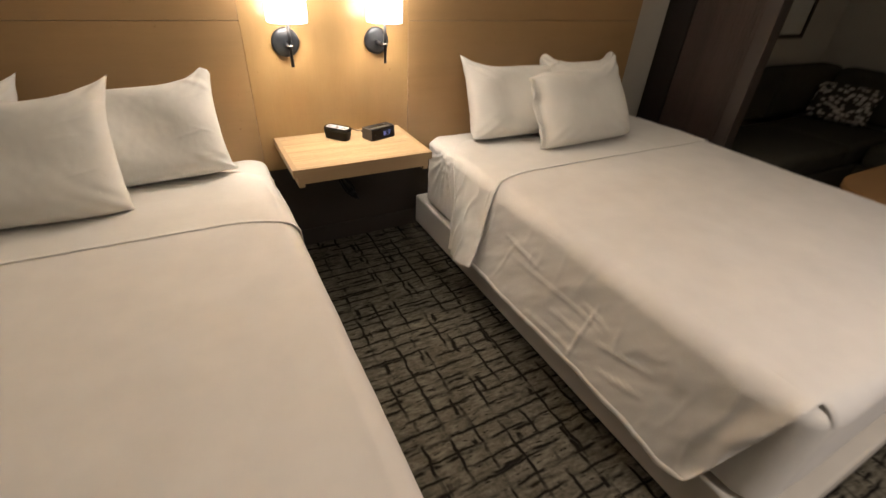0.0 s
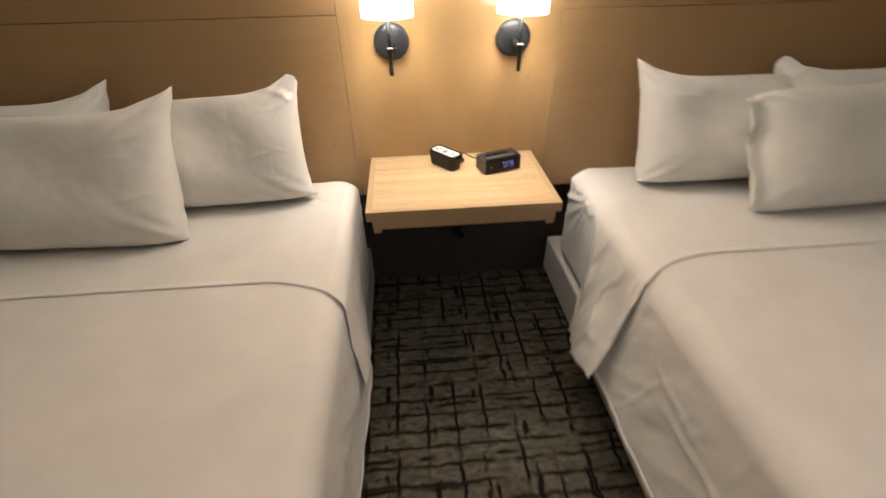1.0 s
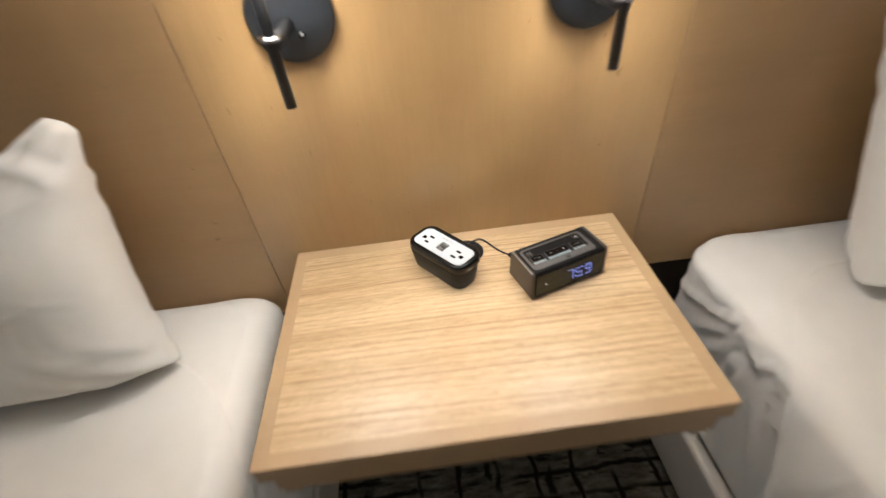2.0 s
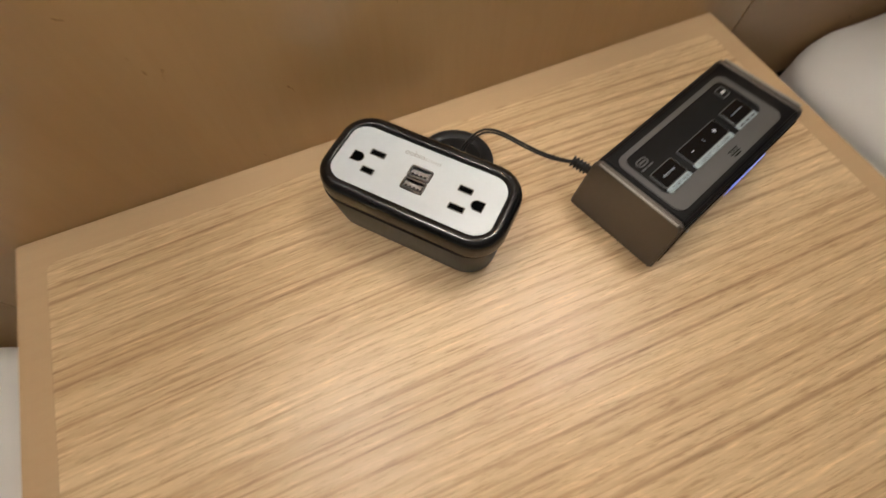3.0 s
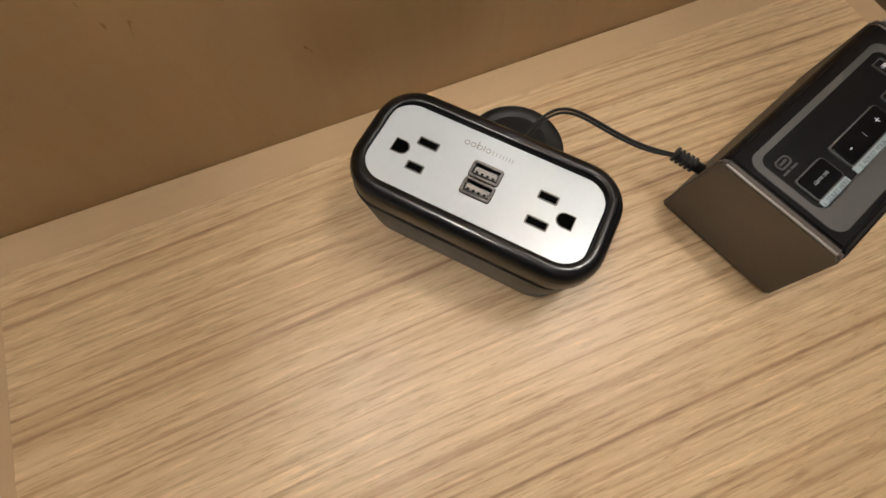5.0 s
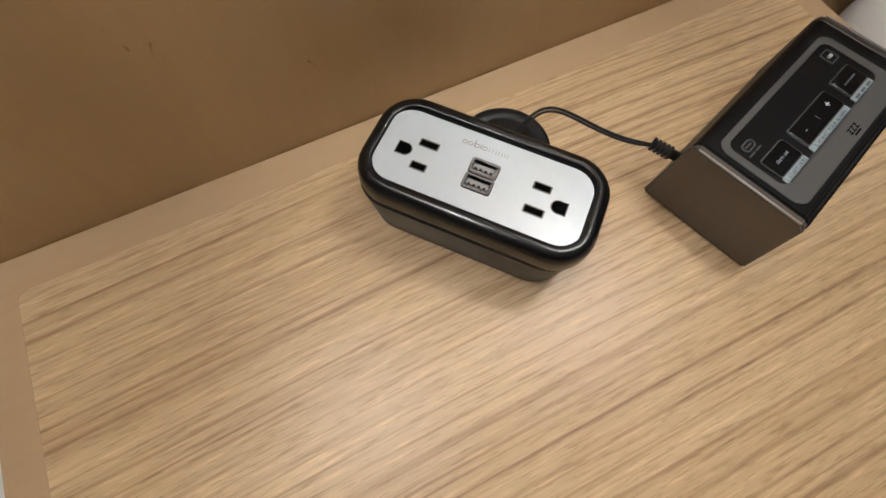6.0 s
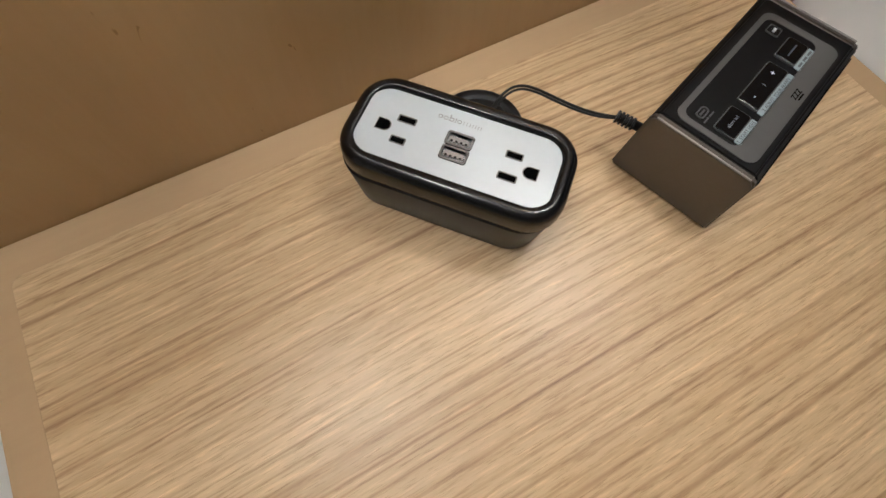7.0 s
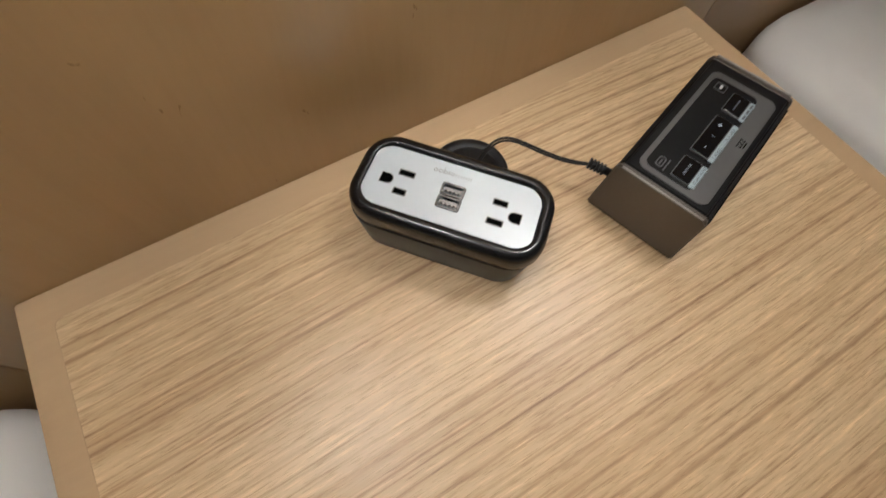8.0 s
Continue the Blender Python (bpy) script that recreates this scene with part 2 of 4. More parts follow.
PALE_MARK = plain("pale_mark", (0.36, 0.38, 0.40), 0.5, 0.0, 0.03, 300, 0.02)
TONGUE = plain("usb_tongue", (0.30, 0.29, 0.28), 0.4, 0.3, 0.03, 300, 0.02)
PALE_PRINT = plain("pale_print", (0.30, 0.37, 0.40), 0.5, 0.0, 0.05, 300, 0.02)
WHITE_PRINT = plain("white_print", (0.7, 0.72, 0.74), 0.5, 0.0, 0.03, 300, 0.02)
DARK_PRINT = plain("dark_print", (0.10, 0.11, 0.12), 0.5, 0.0, 0.03, 300, 0.02)
LOGO_PRINT = plain("logo_print", (0.22, 0.22, 0.23), 0.5, 0.0, 0.03, 300, 0.02)
BLUE_LED = glow("blue_led", (0.10, 0.24, 1.0), 1.0)
RUBBER = plain("black_rubber", (0.005, 0.005, 0.005), 0.5, 0.0, 0.1, 200, 0.05, 0.3)
SOFA = plain("charcoal_upholstery", (0.066, 0.060, 0.045), 0.92, 0.0, 0.2, 180, 0.5, 0.2)
DARK_WOOD = maple("dark_stained_wood", (0.062, 0.043, 0.035), "z", 0.25)
ESPRESSO = maple("espresso_wood", (0.016, 0.010, 0.008), "z", 0.2)
TAUPE = plain("taupe_laminate", (0.070, 0.055, 0.047), 0.6, 0, 0.08, 40, 0.1)
PAPER = plain("picture_paper", (0.78, 0.78, 0.74), 0.5, 0, 0.05, 30, 0.05)
TABLE_WOOD = maple("honey_wood", (0.42, 0.24, 0.10), "x", 0.08)


# ---------------------------------------------------------------- mesh helpers
def part(name, bm, mat, parent=None, label="", smooth=False, m=None):
    """Links a bmesh as one mesh object under a thing or part."""
    me = bpy.data.meshes.new(name)
    bm.normal_update()
    bm.to_mesh(me)
    bm.free()
    me.materials.append(mat)
    if smooth:
        for p in me.polygons:
            p.use_smooth = True
    ob = new(name, me)
    if parent:
        ob.parent = parent
    if m is not None:
        ob.matrix_basis = m
    if label:
        tagged(ob, label)
    return ob


def thing(name, m, label, category, group="", kind=""):
    ob = new(name)
    ob.empty_display_size = 0.1
    ob.matrix_basis = m
    return tagged(ob, label, category, group, kind)


def box(x0, x1, y0, y1, z0, z1, bev=0.0, seg=2, bm=None):
    bm = bm or bmesh.new()
    r = bmesh.ops.create_cube(bm, size=1.0)
    for v in r["verts"]:
        v.co = Vector((x0 + (v.co.x + 0.5) * (x1 - x0), y0 + (v.co.y + 0.5) * (y1 - y0), z0 + (v.co.z + 0.5) * (z1 - z0)))
    if bev:
        es = list({e for v in r["verts"] for e in v.link_edges})
        bmesh.ops.bevel(bm, geom=es, offset=bev, segments=seg, profile=0.5, affect="EDGES")
    return bm


def tube(r0, r1, z0, z1, seg=32, cap=True, bm=None, at=(0, 0)):
    bm = bm or bmesh.new()
    bmesh.ops.create_cone(bm, cap_ends=cap, segments=seg, radius1=r0, radius2=r1, depth=z1 - z0,
                          matrix=Matrix.Translation((at[0], at[1], (z0 + z1) / 2)))
    return bm


def lathe(profile, seg=48, cap=True):
    """A body turned round z from (radius, height) pairs."""
    bm = bmesh.new()
    rings = []
    for r, z in profile:
        rings.append([bm.verts.new((r * math.cos(a), r * math.sin(a), z)) for a in (2 * math.pi * i / seg for i in range(seg))])
    for a, b in zip(rings, rings[1:]):
        for i in range(seg):
            bm.faces.new((a[i], a[(i + 1) % seg], b[(i + 1) % seg], b[i]))
    if cap and profile[0][0] > 0:
        bm.faces.new(rings[0][::-1])
    if cap and profile[-1][0] > 0:
        bm.faces.new(rings[-1])
    bmesh.ops.remove_doubles(bm, verts=bm.verts, dist=1e-6)
    return bm


def rounded(w, d, r, seg=8):
    """Outline of a rounded rectangle, counter-clockwise."""
    pts = []
    for cx, cy, a0 in ((w / 2 - r, d / 2 - r, 0), (-w / 2 + r, d / 2 - r, 90), (-w / 2 + r, -d / 2 + r, 180), (w / 2 - r, -d / 2 + r, 270)):
        for i in range(seg + 1):
            a = radians(a0 + 90 * i / seg)
            pts.append((cx + r * math.cos(a), cy + r * math.sin(a)))
    return pts


def resample(pts, n):
    """The closed outline as n evenly spaced points."""
    p = np.array(pts + pts[:1])
    s = np.concatenate(([0], np.cumsum(np.hypot(*np.diff(p, axis=0).T))))
    t = np.linspace(0, s[-1], n, endpoint=False)
    return list(zip(np.interp(t, s, p[:, 0]).tolist(), np.interp(t, s, p[:, 1]).tolist()))


def loft(sections, cap=True):
    """Skins rings of equal count: each (outline, z)."""
    bm = bmesh.new()
    rings = [[bm.verts.new((x, y, z)) for x, y in pts] for pts, z in sections]
    k = len(rings[0])
    for a, b in zip(rings, rings[1:]):
        for i in range(k):
            bm.faces.new((a[i], a[(i + 1) % k], b[(i + 1) % k], b[i]))
    if cap:
        bm.faces.new(rings[0][::-1])
        bm.faces.new(rings[-1])
    return bm


def slab(w, d, r, z0, z1, lip=0.0, seg=8):
    """A rounded plate with a small rounded top edge."""
    s = [(rounded(w, d, r, seg), z0), (rounded(w, d, r, seg), z1 - lip)]
    if lip:
        s += [(rounded(w - 0.6 * lip, d - 0.6 * lip, max(r - 0.3 * lip, 1e-4), seg), z1 - 0.3 * lip),
              (rounded(w - 2 * lip, d - 2 * lip, max(r - lip, 1e-4), seg), z1)]
    return loft(s)


def ring_plate(w, d, r, w2, d2, r2, z0, z1, shift=(0, 0), seg=8):
    """A flat frame: a rounded rectangle with a rounded hole."""
    bm = bmesh.new()
    outer, inner = rounded(w, d, r, seg), [(x + shift[0], y + shift[1]) for x, y in rounded(w2, d2, r2, seg)]
    vo = [[bm.verts.new((x, y, z)) for x, y in outer] for z in (z0, z1)]
    vi = [[bm.verts.new((x, y, z)) for x, y in inner] for z in (z0, z1)]
    k = len(outer)
    for i in range(k):
        j = (i + 1) % k
        bm.faces.new((vo[1][i], vo[1][j], vi[1][j], vi[1][i]))
        bm.faces.new((vo[0][i], vo[0][j], vo[1][j], vo[1][i]))
        bm.faces.new((vi[0][j], vi[0][i], vi[1][i], vi[1][j]))
        bm.faces.new((vo[0][j], vo[0][i], vi[0][i], vi[0][j]))
    return bm


def cord(name, points, radius, mat, parent=None, label=""):
    cu = bpy.data.curves.new(name, "CURVE")
    cu.dimensions, cu.bevel_depth, cu.bevel_resolution, cu.resolution_u = "3D", radius, 3, 10
    sp = cu.splines.new("NURBS")
    sp.points.add(len(points) - 1)
    for p, co in zip(sp.points, points):
        p.co = (*co, 1)
    sp.use_endpoint_u, sp.order_u = True, 4
    cu.materials.append(mat)
    ob = new(name, cu)
    ob.parent = parent
    return tagged(ob, label) if label else ob


def words(name, text, size, mat, parent, m):
    cu = bpy.data.curves.new(name, "FONT")
    cu.body, cu.size, cu.align_x, cu.align_y = text, size, "CENTER", "CENTER"
    cu.extrude = 0.00005
    cu.materials.append(mat)
    ob = new(name, cu)
    ob.parent, ob.matrix_basis = parent, m
    return ob


def fbm(x, y, z, octaves=4):
    return noise.fractal(Vector((x, y, z)), 1.0, 2.0, octaves)


# ---------------------------------------------------------------- setting
W, E_, S, N, H = -2.7, 4.45, -4.6, 0.09, 2.5
tagged(part("floor", box(W, E_, S, N, -0.1, 0.0), CARPET), "olive-grey hotel carpet with a broken black crosshatch", "carpet", kind="structure")
tagged(part("ceiling", box(W, E_, S, N, H, H + 0.1), CEILING), "plain painted ceiling, unseen, greyed to cut bounced light", "ceiling", kind="structure")
tagged(part("wall_north", box(W - 0.1, E_ + 0.1, N, N + 0.1, -0.1, H), PAINT), "taupe painted wall behind the beds and sofa", "wall", kind="structure")
tagged(part("wall_east", box(E_, E_ + 0.1, S, N, -0.1, H), PAINT), "taupe painted wall beside the sofa", "wall", kind="structure")
tagged(part("wall_west", box(W - 0.1, W, S, N, -0.1, H), PAINT), "taupe painted wall", "wall", kind="structure")
tagged(part("wall_south", box(W - 0.1, E_ + 0.1, S - 0.1, S, -0.1, H), PAINT), "taupe painted wall", "wall", kind="structure")
# sheet over the low wall, its dark colour standing for the shade there
tagged(part("lower_wall_shade", box(-1.86, 1.86, N - 0.012, N, 0.10, 0.488, 0.001), SHADED_LOW_WALL), "lower wall under the headboard, its shade painted dark", "wall panel", kind="structure")
tagged(part("baseboard", box(W, 2.2, N - 0.016, N, 0.0, 0.099, 0.003), SHADED_LOW_WALL), "baseboard along the carpet, its colour darkened for shade", "baseboard", kind="structure")

# headboard: three veneer panels on the wall
headboard = thing("headboard", pose(0, 0, 0), "honey maple veneer wall panels behind two beds", "headboard")
part("panel", box(-0.3583, 0.3583, 0.0025, 0.03, 0.49, 1.75, 0.0010), PANEL, headboard)
for s in (-1, 1):
    a, b = sorted((s * 0.3597, s * 1.862))
    part("panel", box(a, b, 0.0025, 0.03, 0.49, 1.1191, 0.0012), PANEL_WIDE, headboard)
    part("panel", box(a, b, 0.0025, 0.03, 1.1209, 1.75, 0.0012), PANEL_WIDE, headboard)
part("backing", box(-1.85, 1.85, 0.031, N - 0.002, 0.50, 1.74), GROOVE, headboard, "dark backing behind the joints")

# partition beside the sofa corner
partition = thing("room_divider", pose(2.2, 0, 0), "dark wooden room divider with a ribbed infill beside the sofa", "room divider")
part("post", box(0.0, 0.09, -0.095, N - 0.002, 0, 2.35, 0.004), ESPRESSO, partition, "near-black wooden post")
part("infill", box(0.015, 0.075, -0.51, -0.0955, 0, 2.35, 0.002), DARK_WOOD, partition, "dark brown ribbed infill")
for i in range(18):
    part("rib", box(0.011, 0.016, -0.50 + i * 0.0225, -0.488 + i * 0.0225, 0.02, 2.33, 0.002), DARK_WOOD, partition)
part("end_post", box(0.0, 0.09, -0.59, -0.5105, 0, 2.35, 0.004), TAUPE, partition, "taupe end post")

# ---------------------------------------------------------------- beds
def bed_base(parent, sgn, edge):
    """Low fabric-covered base and the mattress on it; x runs from the aisle edge outward."""
    def span(a, b):
        return sorted((sgn * a, sgn * b))
    a, b = span(edge - (0.018 if sgn > 0 else 0.002), edge + 1.49)
    part("box_spring", box(a, b, -2.0, 0.055, 0.03, 0.205, 0.012, 3), TICKING, parent, "off-white fabric box spring")
    for fx in (edge + 0.1, edge + 1.4):
        for fy in (-1.9, -0.05):
            part("foot", tube(0.025, 0.03, 0.0, 0.03, 16, at=(sgn * fx, fy)), BLACK_METAL, parent)
    a, b = span(edge, edge + 1.515)
    w, d = b - a, 1.95
    secs = []
    for k in range(33):
        t = k / 32
        z = 0.208 + t * 0.366
        e = 0.045
        inset = 0.0
        if z > 0.574 - e:
            q = (z - (0.574 - e)) / e
            inset = e * (1 - math.sqrt(max(0, 1 - q * q)))
        elif z < 0.208 + 0.03:
            q = (0.238 - z) / 0.03
            inset = 0.03 * (1 - math.sqrt(max(0, 1 - q * q)))
        secs.append((resample(rounded(w - 2 * inset, d - 2 * inset, (0.085 if sgn > 0 else 0.06) - inset * 0.5, 10), 700), z))
    bm = loft(secs)
    # the fitted sheet is drawn tight: thin creases fan from the top edge towards the head corner
    py, pz, deep = d / 2 - 0.25, 0.55, 0.015 if sgn > 0 else 0.006
    for v in bm.verts:
        out = -sgn * v.co.x
        if out > w / 2 - 0.05 and v.co.y > py - 0.12 and 0.23 < v.co.z < 0.560:
            dy, dz = v.co.y - py, pz - v.co.z
            ang, rad = math.atan2(dz, dy + 1e-6), math.hypot(dy, dz)
            wander = 0.9 * fbm(v.co.y * 6, v.co.z * 6, sgn * 3.0, 2)
            crease = max(0.0, math.sin(ang * 19 + wander * 2)) ** 3 + 0.6 * max(0.0, math.sin(ang * 31 + 1.7 + wander)) ** 4
            v.co.x -= sgn * deep * (crease - 0.35) * min(1, rad / 0.05) * max(0, 1 - rad / 0.36) * min(1, (0.560 - v.co.z) / 0.03)
        # dog-eared fold over the head corner
        near = math.hypot(out - (w / 2 - 0.07), v.co.y - (d / 2 - 0.05))
        if near < 0.08 and v.co.z > 0.54:
            v.co.z += 0.006 * (1 - near / 0.08) * math.sin(45 * (v.co.y - 0.6 * out) + 1.0)
    part("mattress", bm, SHEET, parent, "mattress in a white fitted sheet", True, pose((a + b) / 2, -0.977, 0))


def section(edge_in, edge_out, top, r, drop_z, far_drop, n=150):
    """Points along a cover's cross-section from the aisle hem over the top to the far hem: (x, z, hang), hang 0 on top to 1 at the hem."""
    segs = [("in", top - r - drop_z), ("arc_in", math.pi / 2 * r), ("top", edge_out - edge_in - 2 * r), ("arc_out", math.pi / 2 * r), ("out", top - r - far_drop)]
    counts = (34, 16, 56, 12, 14)
    pts = []
    for (nm, ln), c in zip(segs, counts):
        for k in range(c):
            t = k / c
            if nm == "in":
                pts.append((edge_in, drop_z + t * ln, 1 - t * ln / (ln + r)))
            elif nm == "arc_in":
                a = t * math.pi / 2
                pts.append((edge_in + r * (1 - math.cos(a)), top - r + r * math.sin(a), (1 - math.sin(a)) * r / (segs[0][1] + r)))
            elif nm == "top":
                pts.append((edge_in + r + t * ln, top, 0.0))
            elif nm == "arc_out":
                a = t * math.pi / 2
                pts.append((edge_out - r + r * math.sin(a), top - r + r * math.cos(a), 0.0))
            else:
                pts.append((edge_out + 0.03 * t, top - r - t * ln, 0.0))
    return pts


CREASES = ((-0.90, 0.52, -1.41, 0.50), (-1.36, 0.33, -1.33, 0.98), (-1.40, 0.62, -1.61, 0.50), (-1.08, 0.90, -1.37, 0.86),
           (-1.29, 0.42, -1.43, 0.45), (-0.84, 0.38, -1.10, 0.43), (-1.44, 0.82, -1.62, 0.70), (-1.18, 0.70, -1.37, 0.65))


def cover(sgn, seed, y0, y1, name, mat, lift, drop_z, flare, label, edge, sheet=False):
    """A folded-back sheet, or a duvet that hangs down the aisle side, ends before the corner and is tucked in over the foot."""
    nv = 120 if sheet else 260
    bend, reach = -1.906, 0.052
    bm, rim = bmesh.new(), bmesh.new()
    grid, ended, hem = [], [], []
    for j in range(nv + 1):
        f = j / nv
        if sheet:
            f = 1 - (1 - f) ** 1.6
        y = y0 + (y1 - y0) * f
        up = lift * (min(1.0, f * 1.6) if sheet else 1.0) + 0.002
        row, over, low = [], [], []
        for k, (x, z, q) in enumerate(section(edge - up, edge + 1.515 + up, 0.576 + up, 0.05 if sheet else 0.06, drop_z, 0.22)):
            near = max(0.0, 1 - (x - edge) / 0.22) if x > edge else 1.0
            side = k < 50 or x > edge + 1.515 + up - 0.085
            past = False
            yy = y
            if not sheet and side:
                last = -1.908 + 0.10 * q
                past = y < last
                yy = max(y, last)
            if q > 0:
                amp = (1.0 if sheet else 0.45) if sgn > 0 else 0.5
                wave = amp * (math.sin(yy * 7.5 + 1.4 * fbm(yy * 1.3, 0.0, seed, 2)) * 0.014 + fbm(yy * 2.6, q * 0.8, seed + 5, 3) * 0.028)
                x -= flare * q ** 1.2 + wave * q ** 1.5
                x -= 0.006 * fbm(yy * 7 + z * 9, z * 3 - yy * 2, seed + 9, 3) * min(1, 3 * q)
                # sharp wrinkles where the cloth hangs
                ridge = max(0.0, 1 - 2.2 * abs(fbm(yy * 7.0 + z * 2.5, z * 3.0 - yy * 2.5, seed + 13, 2))) ** 5
                x -= (0.0085 if sheet else 0.0034) * ridge * min(1, 2.5 * q) * (1.0 if sgn > 0 else 0.4)
                if sheet and sgn > 0:
                    x -= 0.006 * min(1, 2 * q) * math.sin(yy * 48 + 3 * fbm(yy * 5, q * 2, 2.2, 2)) * (0.4 + 0.6 * q)
                    x -= 0.007 * math.exp(-((q - 0.74) / 0.05) ** 2) * max(0.0, math.sin(yy * 21 + 0.8)) ** 2
                if not sheet and sgn > 0:
                    # pressed laundry creases and the hem's stitched fold
                    for ya, qa, yb, qb in CREASES:
                        ly, lq = yb - ya, (qb - qa) * 0.4
                        ln = math.hypot(ly, lq)
                        along = ((yy - ya) * ly + (q - qa) * 0.4 * lq) / ln
                        off = ((yy - ya) * lq - (q - qa) * 0.4 * ly) / ln
                        if 0 < along < ln:
                            x -= 0.0055 * math.exp(-(off / 0.0065) ** 2) * math.sin(math.pi * along / ln) ** 0.6
                    # gathers towards the corner at the foot
                    gap = yy + 1.908 - 0.10 * q
                    x -= 0.007 * min(1, 2.2 * q) * math.sin(gap * 60 + 5 * fbm(yy * 6, q * 1.5, 4.4, 2) + 0.6) * math.exp(-gap / 0.09)
                    x -= 0.010 * math.exp(-((gap - 0.008) / 0.016) ** 2 - ((q - 0.05) / 0.06) ** 2)
                    z -= 0.024 * q * math.exp(-((gap - 0.05) / 0.09) ** 2) - 0.035 * q ** 6 * math.exp(-gap / 0.022)
                if not sheet:
                    z += (0.020 * fbm(yy * 1.6, seed, 3.3, 3) - 0.01 * math.sin(yy * 2.2 + seed)) * q * amp
            else:
                z += 0.0040 * fbm(x * 2.2, y * 2.2, 7.7, 3) + 0.0010 * fbm(x * 9, y * 7, seed + 2, 3)
            if sheet:
                # the head edge slants back down the side; the folded edge swings towards the foot at the corner
                yy -= (0.19 * near * near + 0.19 * q) * (1 - f) ** 2 + f ** 2 * (0.075 * near * near + 0.05 * q)
                z += 0.07 * q * abs(2 * f - 1) ** 5
                tail = y - y1
                rollup = 0.0016 * math.exp(-((tail - 0.006) / 0.007) ** 2)
                if q > 0.02:
                    x -= rollup
                else:
                    z += rollup
            elif not side and y < bend:
                # over the rounded edge of the mattress and down to the tuck
                t = min((bend - y) / reach, math.pi / 2)
                yy = bend - reach * math.sin(t)
                z -= reach * (1 - math.cos(t)) + max(0.0, bend - y - reach * math.pi / 2)
                # the free edge lies against the mattress corner
                lap = max(0.0, 1 - (x - edge - 0.056) / 0.07) ** 2
                yy += 0.0115 * lap * math.sin(t)
                z -= 0.002 * lap * math.sin(2 * t)
            row.append(bm.verts.new((sgn * x, yy, z)))
            over.append(past)
            if k < 3:
                low.append((sgn * (x - 0.0009 - 0.0004 * (k == 1)), yy, z - 0.0004))
        grid.append(row)
        ended.append(over)
        if not over[0]:
            hem.append([rim.verts.new(p) for p in low])
    nu = len(grid[0]) - 1
    for j in range(nv):
        for i in range(nu):
            hanging = i + 1 < 50
            if (ended[j][i] and ended[j][i + 1]) or (not hanging and (ended[j][i] or ended[j][i + 1])):
                continue
            q4 = (grid[j][i], grid[j][i + 1], grid[j + 1][i + 1], grid[j + 1][i])
            bm.faces.new(q4[::-1] if sgn > 0 else q4)
    bmesh.ops.delete(bm, geom=[v for v in bm.verts if not v.link_faces], context="VERTS")
    ob = part(name, bm, mat, None, "", True)
    md = ob.modifiers.new("thickness", "SOLIDIFY")
    md.thickness, md.offset = 0.0025, -1.0
    if not sheet:
        for j in range(len(hem) - 1):
            for i in range(2):
                q4 = (hem[j][i], hem[j][i + 1], hem[j + 1][i + 1], hem[j + 1][i])
                rim.faces.new(q4[::-1] if sgn > 0 else q4)
        md = part("hem", rim, mat, ob, "stitched white hem", True).modifiers.new("thickness", "SOLIDIFY")
        md.thickness, md.offset = 0.0025, -1.0
    return tagged(ob, label, "top sheet" if sheet else "duvet", "bed linen")


def bed(sgn, edge, flare, drop, label):
    b = thing("bed", pose(0, 0, 0), label, "bed", "twin queen beds")
    bed_base(b, sgn, edge)
    cover(sgn, 7.7 * sgn, -0.55, -2.235, "duvet", DUVET, 0.004, drop, flare, "smooth white duvet tucked in at the foot of the bed", edge)
    cover(sgn, 7.7 * sgn, -0.14, -0.625, "top_sheet", SHEET, 0.0072, drop - (0.03 if sgn > 0 else -0.10), flare + (0.008 if sgn > 0 else 0.0), "white cotton top sheet folded back over the duvet", edge, True)
    return b


bed(1, 0.455, 0.075, 0.20, "made queen bed with smooth white duvet and hanging sheet")
bed(-1, 0.357, 0.014, 0.12, "made queen bed with white duvet pulled taut")


